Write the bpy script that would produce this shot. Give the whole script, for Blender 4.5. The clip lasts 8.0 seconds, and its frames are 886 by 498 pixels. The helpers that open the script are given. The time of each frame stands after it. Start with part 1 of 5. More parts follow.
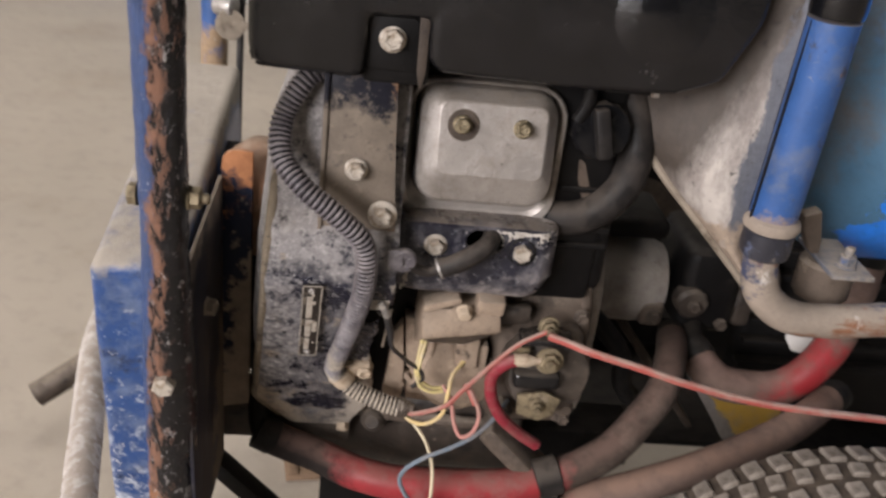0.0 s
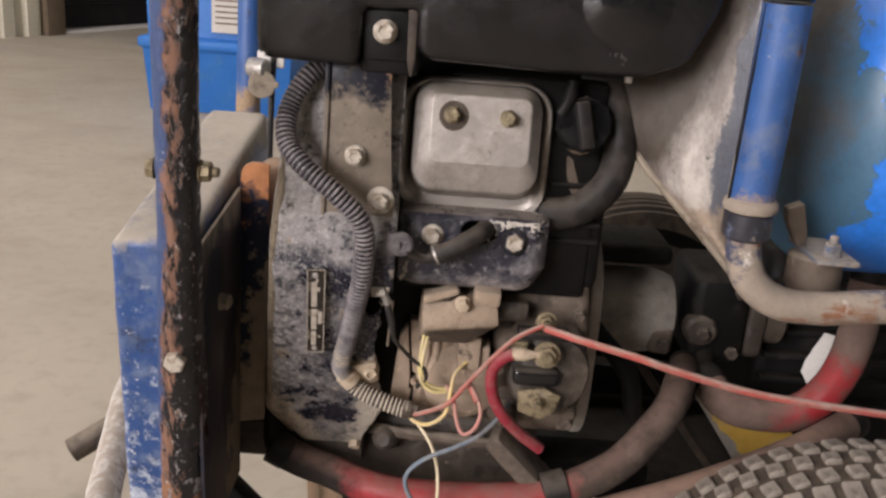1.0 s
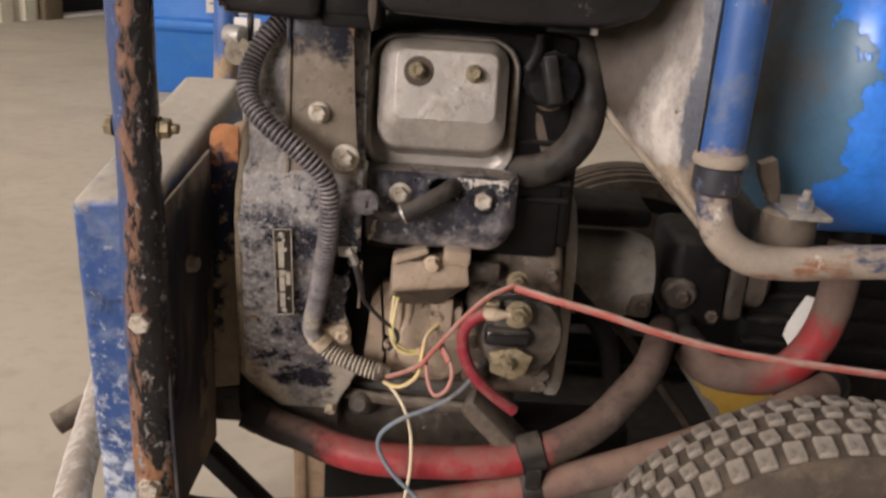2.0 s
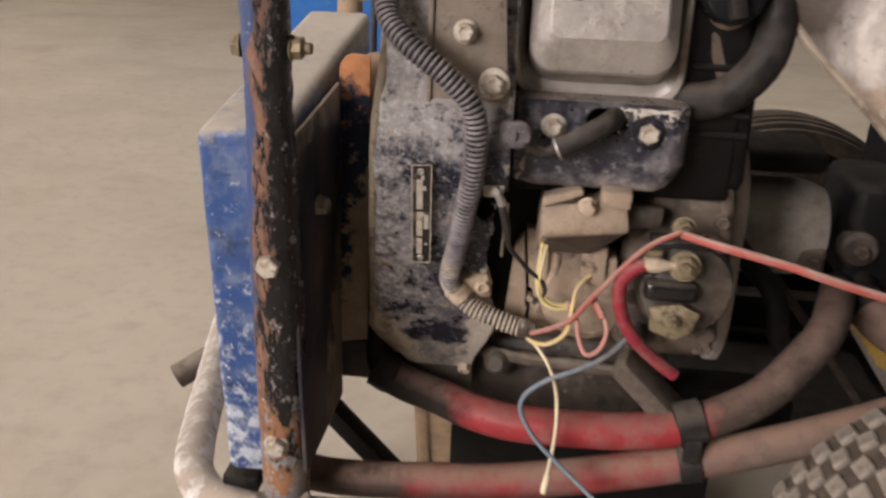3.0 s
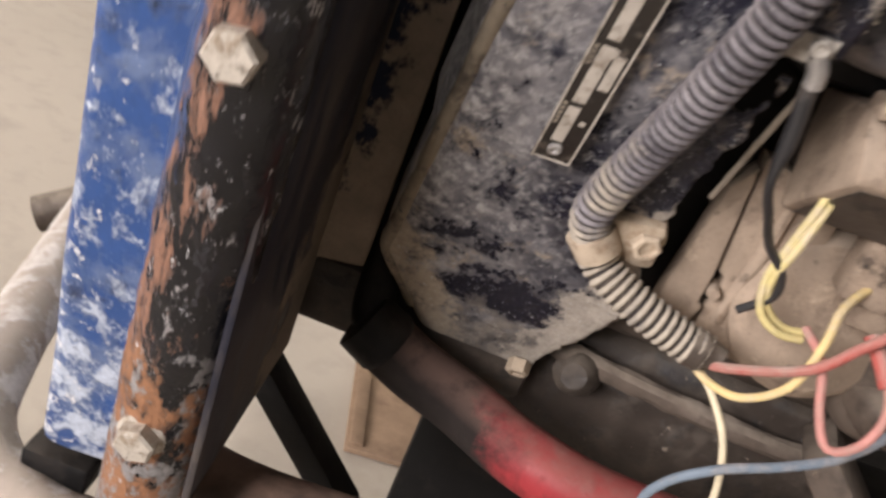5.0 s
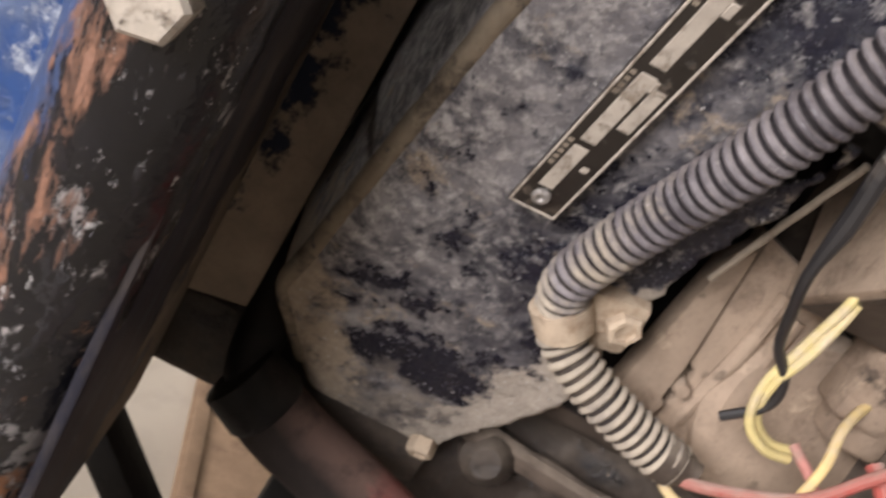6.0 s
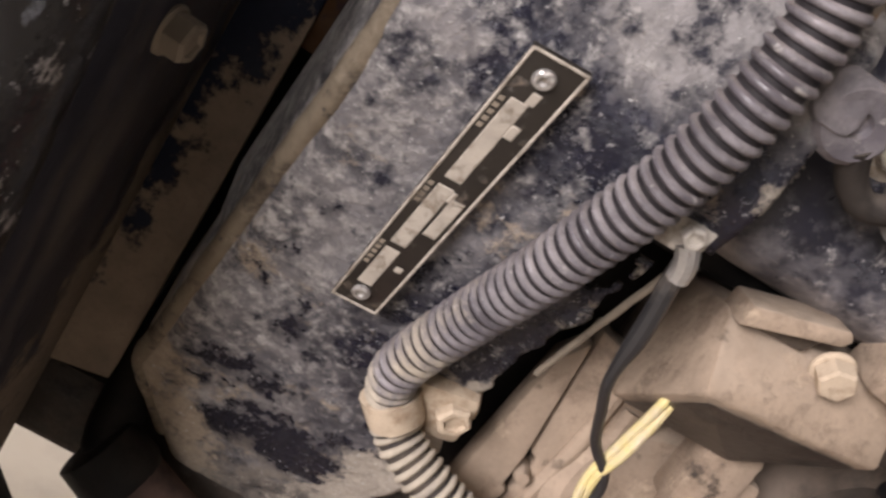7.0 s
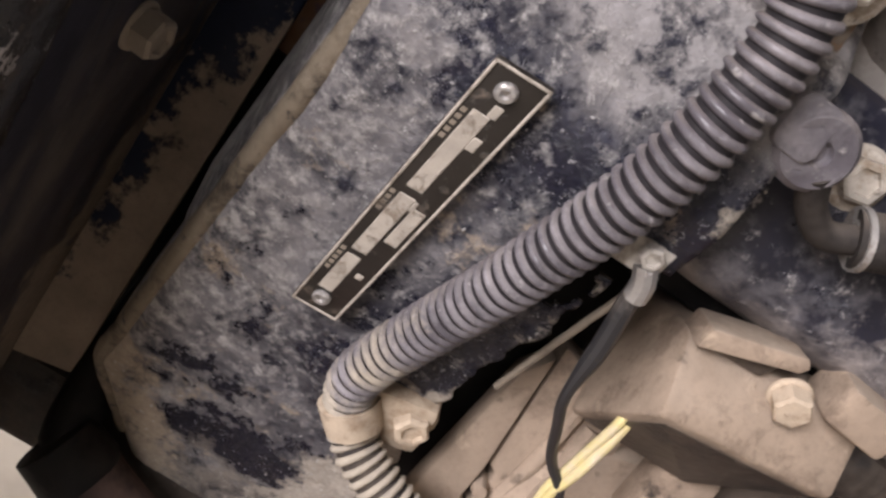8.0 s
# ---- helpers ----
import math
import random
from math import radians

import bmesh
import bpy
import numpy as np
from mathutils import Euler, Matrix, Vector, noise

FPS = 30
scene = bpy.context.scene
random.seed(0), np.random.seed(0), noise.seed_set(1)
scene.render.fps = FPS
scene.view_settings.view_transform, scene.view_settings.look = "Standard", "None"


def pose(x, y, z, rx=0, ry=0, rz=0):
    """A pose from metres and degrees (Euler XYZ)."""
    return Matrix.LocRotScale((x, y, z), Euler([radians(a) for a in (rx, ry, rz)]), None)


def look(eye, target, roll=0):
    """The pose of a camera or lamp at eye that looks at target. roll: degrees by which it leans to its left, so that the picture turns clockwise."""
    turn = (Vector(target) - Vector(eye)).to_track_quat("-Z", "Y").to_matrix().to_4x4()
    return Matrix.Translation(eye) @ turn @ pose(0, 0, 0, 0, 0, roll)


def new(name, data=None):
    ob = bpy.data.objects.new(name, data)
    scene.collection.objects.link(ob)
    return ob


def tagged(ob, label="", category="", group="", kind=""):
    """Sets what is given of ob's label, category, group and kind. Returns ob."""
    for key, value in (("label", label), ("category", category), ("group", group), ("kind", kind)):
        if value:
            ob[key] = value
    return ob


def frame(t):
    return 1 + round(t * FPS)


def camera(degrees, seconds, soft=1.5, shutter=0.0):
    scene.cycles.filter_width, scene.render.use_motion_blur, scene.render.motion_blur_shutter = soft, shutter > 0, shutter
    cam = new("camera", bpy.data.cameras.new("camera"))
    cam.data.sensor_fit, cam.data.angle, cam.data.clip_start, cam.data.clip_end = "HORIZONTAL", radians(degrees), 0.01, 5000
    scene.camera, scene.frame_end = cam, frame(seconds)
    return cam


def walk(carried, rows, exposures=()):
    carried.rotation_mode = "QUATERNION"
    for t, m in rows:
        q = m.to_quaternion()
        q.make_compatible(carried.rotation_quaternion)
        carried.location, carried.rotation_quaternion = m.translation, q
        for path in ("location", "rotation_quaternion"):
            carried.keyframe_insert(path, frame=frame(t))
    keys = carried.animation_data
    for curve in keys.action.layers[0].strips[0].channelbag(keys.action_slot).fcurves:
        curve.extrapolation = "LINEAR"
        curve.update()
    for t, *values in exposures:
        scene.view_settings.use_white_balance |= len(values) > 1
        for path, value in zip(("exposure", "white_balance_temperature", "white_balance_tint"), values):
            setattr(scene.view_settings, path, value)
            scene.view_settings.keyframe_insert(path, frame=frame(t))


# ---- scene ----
cam = camera(52.2, 8.0, soft=2.6, shutter=0.5)
METRES, EYE, TILT, LEAN, TURN = 0.77, 0.80, -26.70, -5.60, -8.26
PATH = [
    (0, (0.064, 0.017, 0.805), (0.238, 1.79, -0.103), 6.8),
    (0.5, (0.101, -0.037, 0.738), (0.131, 1.85, 0.075), 4.5),
    (1, (0.113, -0.064, 0.719), (0.138, 1.839, 0.104), 4.4),
    (1.2, (0.109, -0.063, 0.714), (0.169, 1.838, 0.094), 4.4),
    (2.3, (0.148, -0.063, 0.684), (0.103, 1.814, -0.004), 3.0),
    (2.5, (0.145, -0.056, 0.666), (0.034, 1.804, -0.062), 2.5),
    (3, (0.108, -0.003, 0.659), (-0.097, 1.849, -0.068), 2.1),
    (3.5, (0.087, 0.119, 0.625), (-0.126, 1.968, -0.106), 2.6),
    (4, (0.053, 0.203, 0.601), (-0.117, 2.0, -0.26), 11.3),
    (4.2, (0.055, 0.223, 0.596), (-0.112, 2.001, -0.304), 12.0),
    (5.3, (-0.01, 0.325, 0.488), (0.09, 2.143, -0.339), 25.9),
    (5.5, (-0.013, 0.342, 0.485), (0.149, 2.179, -0.291), 27.8),
    (6, (-0.022, 0.362, 0.475), (0.278, 2.225, -0.186), 31.8),
    (6.5, (-0.015, 0.36, 0.489), (0.307, 2.262, -0.041), 35.2),
    (7, (0.004, 0.362, 0.508), (0.309, 2.259, -0.048), 33.6),
    (7.5, (0.008, 0.365, 0.511), (0.31, 2.261, -0.048), 35.1),
    (8, (0.01, 0.363, 0.512), (0.322, 2.266, -0.018), 36.2),
]
EXPOSURES = [(0.0, 0.08, 6300, 10), (1.0, 0.10, 6450, 11), (2.5, 0.0, 6850, 11), (3.0, 0.06, 6700, 12), (4.0, 0.54, 6600, 12), (5.5, 0.44, 6300, 10), (7.0, 0.50, 6350, 12), (8.0, 0.50, 6150, 12)]
walk(cam, [(t, look(eye, target, roll)) for t, eye, target, roll in PATH], EXPOSURES)
import itertools

# ---- light ----
world = bpy.data.worlds.new("world")
scene.world = world
world.use_nodes = True
world.node_tree.nodes["Background"].inputs[0].default_value = (0.80, 0.85, 1.0, 1)
world.node_tree.nodes["Background"].inputs[1].default_value = 0.08


def lamp(name, m, size_x, size_y, watts, colour):
    data = bpy.data.lights.new(name, "AREA")
    data.shape, data.size, data.size_y, data.energy, data.color = "RECTANGLE", size_x, size_y, watts, colour
    ob = new(name, data)
    ob.matrix_world = m
    return ob


# assumed daylight from an unseen door behind the camera, and added strip lamps under the roof
lamp("assumed_door_light", look((-3.40, -3.75, 2.20), (0.1, 0.6, 0.50)), 3.0, 2.2, 490, (1.0, 0.935, 0.920))
lamp("added_strip_light", look((-0.6, 1.0, 3.80), (-0.6, 1.0, 0)), 0.3, 2.4, 32, (1.0, 0.95, 0.92))
lamp("added_strip_light", look((-3.0, 4.2, 3.80), (-3.0, 4.2, 0)), 0.3, 2.4, 80, (1.0, 0.97, 0.92))
lamp("added_strip_light", look((3.2, 2.6, 3.80), (3.2, 2.6, 0)), 0.3, 2.4, 60, (1.0, 0.97, 0.92))


# ---- materials ----
def mixed(tree, a, b, factor):
    node = tree.nodes.new("ShaderNodeMix")
    node.data_type = "RGBA"
    for socket, value in ((node.inputs[6], a), (node.inputs[7], b), (node.inputs[0], factor)):
        if isinstance(value, (tuple, float, int)):
            socket.default_value = (*value, 1) if isinstance(value, tuple) else value
        else:
            tree.links.new(value, socket)
    return node.outputs[2]


def ramp(tree, value, low, high):
    node = tree.nodes.new("ShaderNodeMapRange")
    node.inputs[1].default_value, node.inputs[2].default_value = low, high
    tree.links.new(value, node.inputs[0])
    return node.outputs[0]


def times(tree, a, b, kind="MULTIPLY"):
    node = tree.nodes.new("ShaderNodeMath")
    node.operation = kind
    for socket, value in zip(node.inputs, (a, b)):
        if isinstance(value, (float, int)):
            socket.default_value = value
        else:
            tree.links.new(value, socket)
    return node.outputs[0]


def grain(tree, scale, detail=6.0, rough=0.6, stretch=None, warp=0.0, offset=0.0):
    nodes = tree.nodes
    coord = nodes.new("ShaderNodeTexCoord")
    out = coord.outputs["Object"]
    place = nodes.new("ShaderNodeMapping")
    place.inputs["Location"].default_value = (offset, offset * 0.7, offset * 1.3)
    if stretch:
        place.inputs["Scale"].default_value = stretch
    tree.links.new(out, place.inputs[0])
    node = nodes.new("ShaderNodeTexNoise")
    node.inputs["Scale"].default_value, node.inputs["Detail"].default_value = scale, detail
    node.inputs["Roughness"].default_value, node.inputs["Distortion"].default_value = rough, 0.0
    tree.links.new(place.outputs[0], node.inputs["Vector"])
    return node.outputs["Fac"]


def surface(name, base, rough=0.6, metal=0.0, layers=(), top_dust=None, vary=0.25, vary_scale=60.0, bump=0.15, bump_scale=350.0, coat=0.0):
    """A worn surface: a base colour with two scales of grain, and layers of (colour, scale, low, high, rough, offset, stretch) laid on by noise, and a lean (x, y, z, constant) added to the noise where the wear grows along a direction. top_dust: (colour, strength) on faces that look up."""
    m = bpy.data.materials.new(name)
    m.use_nodes = True
    tree = m.node_tree
    bsdf = tree.nodes["Principled BSDF"]
    dark, light = tuple(c * (1 - vary) for c in base), tuple(min(1.0, c * (1 + vary)) for c in base)
    colour = mixed(tree, dark, light, ramp(tree, grain(tree, vary_scale), 0.3, 0.7))
    colour = mixed(tree, colour, tuple(c * 0.75 for c in base), times(tree, ramp(tree, grain(tree, vary_scale * 9, 4), 0.5, 0.72), 0.45))
    roughness = rough
    height = times(tree, grain(tree, bump_scale, 5), bump)
    for colour_2, scale, low, high, rough_2, offset, stretch, *lean in layers:
        field = grain(tree, scale, 10, 0.71, stretch, 0.0, offset)
        if lean:
            dot = tree.nodes.new("ShaderNodeVectorMath")
            dot.operation = "DOT_PRODUCT"
            dot.inputs[1].default_value = lean[0][:3]
            tree.links.new(tree.nodes.new("ShaderNodeTexCoord").outputs["Object"], dot.inputs[0])
            field = times(tree, field, times(tree, dot.outputs["Value"], lean[0][3], "ADD"), "ADD")
        mask = ramp(tree, field, low, high)
        tone = mixed(tree, tuple(c * 0.78 for c in colour_2), tuple(min(1, c * 1.15) for c in colour_2), ramp(tree, grain(tree, scale * 6, 5, 0.7, None, 0, offset + 3), 0.3, 0.7))
        colour = mixed(tree, colour, tone, mask)
        node = tree.nodes.new("ShaderNodeMix")
        tree.links.new(mask, node.inputs[0])
        if isinstance(roughness, float):
            node.inputs[2].default_value = roughness
        else:
            tree.links.new(roughness, node.inputs[2])
        node.inputs[3].default_value = rough_2
        roughness = node.outputs[0]
        height = times(tree, height, times(tree, mask, 0.35), "ADD")
    if top_dust:
        geometry = tree.nodes.new("ShaderNodeNewGeometry")
        split = tree.nodes.new("ShaderNodeSeparateXYZ")
        tree.links.new(geometry.outputs["Normal"], split.inputs[0])
        lying = times(tree, ramp(tree, split.outputs[2], 0.25, 0.85), ramp(tree, grain(tree, 70, 7), 0.25, 0.55))
        colour = mixed(tree, colour, top_dust[0], times(tree, lying, top_dust[1]))
    tree.links.new(colour, bsdf.inputs["Base Color"])
    if isinstance(roughness, float):
        bsdf.inputs["Roughness"].default_value = roughness
    else:
        tree.links.new(roughness, bsdf.inputs["Roughness"])
    bsdf.inputs["Metallic"].default_value = metal
    bsdf.inputs["Coat Weight"].default_value = coat
    bsdf.inputs["Specular IOR Level"].default_value = 0.5 if rough < 0.45 else 0.2
    lift = tree.nodes.new("ShaderNodeBump")
    lift.inputs["Strength"].default_value, lift.inputs["Distance"].default_value = 0.6, 0.002
    tree.links.new(height, lift.inputs["Height"])
    tree.links.new(lift.outputs[0], bsdf.inputs["Normal"])
    return m


DUST = (0.36, 0.30, 0.24)
PALE = (0.55, 0.50, 0.45)
M_FLOOR = surface("concrete", (0.385, 0.334, 0.276), 0.75, 0, [((0.33, 0.275, 0.215), 2.2, 0.52, 0.75, 0.8, 0, (1, 1.6, 1)), ((0.26, 0.21, 0.165), 7.0, 0.66, 0.80, 0.85, 5, None)], None, 0.08, 3.0, 0.05, 90)
M_SHROUD = surface("navy_paint_dusty", (0.014, 0.014, 0.025), 0.32, 0, [((0.160, 0.150, 0.156), 44, 0.36, 0.58, 0.65, 0, None), ((0.25, 0.232, 0.232), 22, 0.46, 0.63, 0.8, 63, None), ((0.011, 0.011, 0.022), 18, 0.50, 0.60, 0.26, 83, None, (2.0, 0, 1.2, -0.60)), ((0.245, 0.228, 0.226), 30, 0.44, 0.64, 0.8, 33, None, (0, 0, 12.0, -6.13)), ((0.43, 0.405, 0.39), 200, 0.49, 0.67, 0.9, 52, None, (-1.6, 0, 0, 0.045)), ((0.012, 0.012, 0.023), 100, 0.55, 0.65, 0.28, 21, None, (0.6, 0, 0, 0)), ((0.40, 0.325, 0.25), 40, 0.58, 0.66, 0.95, 7, None, (0, 0, -0.5, 0.21)), ((0.009, 0.009, 0.019), 42, 0.53, 0.59, 0.22, 12, None, (1.2, 0, -1.2, 0.44)), ((0.25, 0.218, 0.188), 44, 0.50, 0.64, 0.9, 37, None, (0, 0, -7.0, 2.28)), ((0.42, 0.345, 0.265), 54, 0.50, 0.60, 0.95, 17, None, (-6.5, 0, -4.2, 1.49)), ((0.40, 0.35, 0.295), 90, 0.52, 0.60, 0.9, 71, None, (14.0, 0, -3.0, 0.27)), ((0.60, 0.58, 0.56), 440, 0.60, 0.68, 0.9, 3, None)], (DUST, 0.25), 0.3, 110, 0.7, 380)
M_BEAD = surface("brown_dusty_sheet_edge", (0.20, 0.163, 0.120), 0.8, 0, [((0.07, 0.056, 0.044), 40, 0.52, 0.62, 0.8, 3, None), ((0.30, 0.25, 0.19), 90, 0.54, 0.66, 0.9, 8, None), ((0.012, 0.012, 0.02), 110, 0.58, 0.64, 0.4, 13, None)], None, 0.2, 70, 0.4, 300)
M_SHEET = surface("navy_sheet_dusty", (0.012, 0.012, 0.021), 0.34, 0, [((0.20, 0.185, 0.195), 30, 0.48, 0.70, 0.8, 2, None), ((0.010, 0.010, 0.020), 34, 0.52, 0.60, 0.22, 42, None), ((0.38, 0.355, 0.35), 200, 0.58, 0.70, 0.9, 23, None), ((0.31, 0.272, 0.255), 26, 0.50, 0.66, 0.95, 9, None, (0, 0, -5.0, 2.50)), ((0.62, 0.59, 0.57), 110, 0.56, 0.64, 0.9, 19, None, (5.0, 0, 3.0, -2.52))], (DUST, 0.5), 0.3, 80, 0.2, 400)
M_BRACKET = surface("dusty_grey_plate", (0.17, 0.140, 0.112), 0.6, 0.1, [((0.014, 0.014, 0.020), 34, 0.50, 0.62, 0.35, 4, None, (0, 0, 4.0, -2.42)), ((0.34, 0.18, 0.085), 44, 0.60, 0.70, 0.9, 8, None, (1.5, 0, 0, -0.08)), ((0.34, 0.28, 0.22), 90, 0.58, 0.72, 0.9, 18, None)], (DUST, 0.4), 0.2, 60, 0.25, 300)
M_CAST = surface("cast_aluminium_dusty", (0.35, 0.318, 0.292), 0.40, 0.45, [((0.20, 0.172, 0.145), 22, 0.48, 0.70, 0.8, 1, None), ((0.46, 0.43, 0.41), 70, 0.62, 0.74, 0.5, 6, None), ((0.13, 0.11, 0.095), 130, 0.62, 0.70, 0.8, 16, None)], (DUST, 0.5), 0.12, 60, 0.12, 500)
M_CASTDIRT = surface("cast_metal_under_tan_dust", (0.29, 0.222, 0.165), 0.88, 0, [((0.19, 0.140, 0.104), 30, 0.51, 0.62, 0.8, 2, None), ((0.50, 0.39, 0.285), 60, 0.58, 0.72, 0.95, 4, None), ((0.06, 0.047, 0.038), 70, 0.62, 0.72, 0.7, 14, None)], (DUST, 0.5), 0.18, 60, 0.3, 380)
M_GRIME = surface("oily_grime", (0.058, 0.045, 0.036), 0.6, 0, [((0.145, 0.112, 0.084), 24, 0.5, 0.72, 0.9, 3, None), ((0.016, 0.013, 0.012), 40, 0.56, 0.68, 0.4, 13, None)], (DUST, 0.4), 0.3, 60, 0.25, 300)
# near black, for dark parts and for shade put into the colour
M_DARK = surface("dark_parts_and_shade", (0.005, 0.0045, 0.0045), 0.55, 0, [((0.022, 0.017, 0.014), 34, 0.54, 0.72, 0.9, 3, None)], (DUST, 0.06), 0.3, 60, 0.3, 200)
M_HOUSING = surface("grey_cast_housing", (0.44, 0.40, 0.36), 0.55, 0.15, [((0.21, 0.175, 0.145), 14, 0.46, 0.68, 0.8, 1, None), ((0.12, 0.095, 0.08), 50, 0.60, 0.72, 0.8, 6, None)], (DUST, 0.3), 0.12, 50, 0.12, 300)
M_PLASTIC = surface("black_plastic", (0.005, 0.005, 0.006), 0.17, 0, [((0.012, 0.011, 0.012), 20, 0.48, 0.70, 0.30, 2, None), ((0.09, 0.072, 0.060), 60, 0.66, 0.80, 0.85, 9, None)], (DUST, 0.2), 0.2, 60, 0.3, 45)
M_CRUST = surface("oxide_crust", (0.50, 0.46, 0.41), 0.9, 0, [((0.26, 0.22, 0.19), 160, 0.5, 0.68, 0.9, 1, None)], None, 0.15, 90, 0.1, 600)
M_BLUE = surface("blue_paint_worn", (0.024, 0.066, 0.205), 0.32, 0, [((0.10, 0.14, 0.25), 34, 0.47, 0.60, 0.45, 1, None), ((0.010, 0.017, 0.045), 50, 0.55, 0.66, 0.3, 15, None), ((0.42, 0.46, 0.54), 90, 0.55, 0.64, 0.5, 4, None, (0, 0, -0.55, 0.22)), ((0.70, 0.69, 0.69), 190, 0.62, 0.67, 0.6, 8, None, (-3.0, 0, -0.2, -0.19)), ((0.24, 0.135, 0.09), 40, 0.66, 0.72, 0.9, 28, None), ((0.33, 0.29, 0.245), 26, 0.50, 0.66, 0.9, 44, None, (0, 0, 7.0, -3.62))], ((0.36, 0.315, 0.265), 0.97), 0.15, 40, 0.25, 260)
# pale specks are paint chips and also glints put into the colour
M_POST = surface("black_paint_chips_and_glints", (0.004, 0.004, 0.006), 0.20, 0, [((0.36, 0.33, 0.32), 130, 0.57, 0.63, 0.4, 11, (1, 1, 0.5)), ((0.20, 0.100, 0.064), 170, 0.49, 0.58, 0.6, 2, (1, 1, 0.22), (-12.0, 0, 0.95, -1.165)), ((0.40, 0.185, 0.085), 110, 0.54, 0.63, 0.8, 31, (1, 1, 0.35), (-12.0, 0, 0.5, -1.12)), ((0.007, 0.006, 0.009), 150, 0.55, 0.60, 0.2, 41, (1, 1, 0.4)), ((0.036, 0.062, 0.150), 48, 0.50, 0.56, 0.4, 6, (1, 1, 0.4), (-25.0, 0, 2.05, -2.62)), ((0.27, 0.125, 0.06), 70, 0.58, 0.64, 0.8, 61, (1, 1, 0.6), (0, 0, -1.6, 0.56)), ((0.26, 0.245, 0.24), 84, 0.59, 0.65, 0.4, 51, (1, 1, 0.6), (0, 0, -1.5, 0.50)), ((0.60, 0.58, 0.57), 170, 0.625, 0.68, 0.4, 14, (1, 1, 0.6))], (DUST, 0.4), 0.3, 60, 1.3, 75)
M_TUBE = surface("blue_tube_paint", (0.030, 0.085, 0.25), 0.42, 0, [((0.13, 0.15, 0.20), 22, 0.53, 0.74, 0.8, 5, None), ((0.05, 0.045, 0.055), 60, 0.60, 0.70, 0.6, 2, None), ((0.30, 0.21, 0.13), 40, 0.50, 0.66, 0.9, 9, None, (0, 0, -5.0, 2.88)), ((0.33, 0.17, 0.09), 48, 0.63, 0.70, 0.9, 9, None), ((0.45, 0.44, 0.44), 160, 0.64, 0.70, 0.7, 29, None)], (DUST, 0.8), 0.18, 40, 0.10, 300)
M_RAIL = surface("blue_rail_paint_dusty", (0.024, 0.057, 0.14), 0.42, 0, [((0.27, 0.225, 0.19), 16, 0.58, 0.68, 0.85, 3, None), ((0.34, 0.275, 0.23), 30, 0.48, 0.60, 0.9, 13, None, (-6.0, 0, 0, -0.14)), ((0.26, 0.24, 0.25), 70, 0.58, 0.66, 0.6, 23, None), ((0.62, 0.58, 0.56), 60, 0.60, 0.66, 0.7, 6, None, (-1.2, 0, 0, -0.05)), ((0.035, 0.03, 0.03), 60, 0.58, 0.68, 0.7, 9, None)], ((0.31, 0.26, 0.215), 0.97), 0.15, 50, 0.15, 300)
M_BASE = surface("dusty_base_tube", (0.28, 0.232, 0.19), 0.75, 0, [((0.055, 0.065, 0.115), 24, 0.545, 0.60, 0.45, 3, (0.35, 1, 1)), ((0.22, 0.105, 0.060), 30, 0.57, 0.65, 0.8, 43, (0.4, 1, 1)), (PALE, 50, 0.60, 0.68, 0.8, 6, None), ((0.10, 0.07, 0.06), 60, 0.64, 0.72, 0.8, 9, None)], None, 0.15, 50, 0.15, 300)
M_TANK = surface("faded_blue_tank_paint", (0.060, 0.135, 0.215), 0.42, 0, [((0.115, 0.105, 0.095), 12, 0.50, 0.74, 0.9, 8, None, (-5.0, 0, 0.5, 1.84)), ((0.060, 0.20, 0.46), 7, 0.50, 0.66, 0.4, 18, None, (3.0, 0, 2.0, -2.74)), ((0.030, 0.19, 0.68), 16, 0.520, 0.530, 0.28, 3.4, None, (9.0, 0, 1.5, -4.86))], (DUST, 0.3), 0.12, 20, 0.04, 300)
# scuffs, plus a dark brown layer upper left painting the tank's shadow
M_GUARD = surface("scuffed_guard_and_shade", (0.42, 0.38, 0.345), 0.42, 0.0, [((0.23, 0.20, 0.185), 34, 0.44, 0.58, 0.5, 2, (1, 1, 0.4)), ((0.060, 0.047, 0.038), 22, 0.38, 0.78, 0.6, 6, (1, 1, 0.5), (-20.0, 0, 8.0, 0.93)), ((0.11, 0.115, 0.135), 40, 0.46, 0.54, 0.3, 16, (1, 1, 0.5), (30.0, 0, -2.35, -7.83)), ((0.30, 0.235, 0.18), 40, 0.50, 0.62, 0.9, 26, None, (0, 0, -16.0, 9.02)), ((0.03, 0.028, 0.030), 90, 0.61, 0.66, 0.5, 4, None)], None, 0.12, 40, 0.1, 300)
# turns brown towards larger x and near black towards smaller x
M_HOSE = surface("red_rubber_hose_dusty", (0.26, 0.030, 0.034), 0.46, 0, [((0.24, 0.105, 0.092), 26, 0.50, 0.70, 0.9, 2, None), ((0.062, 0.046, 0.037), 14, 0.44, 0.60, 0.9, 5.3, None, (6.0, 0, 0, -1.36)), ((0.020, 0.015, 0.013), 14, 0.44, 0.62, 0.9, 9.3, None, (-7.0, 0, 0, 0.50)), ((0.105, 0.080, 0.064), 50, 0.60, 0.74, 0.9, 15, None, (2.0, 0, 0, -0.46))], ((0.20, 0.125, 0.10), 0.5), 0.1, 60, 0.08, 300)
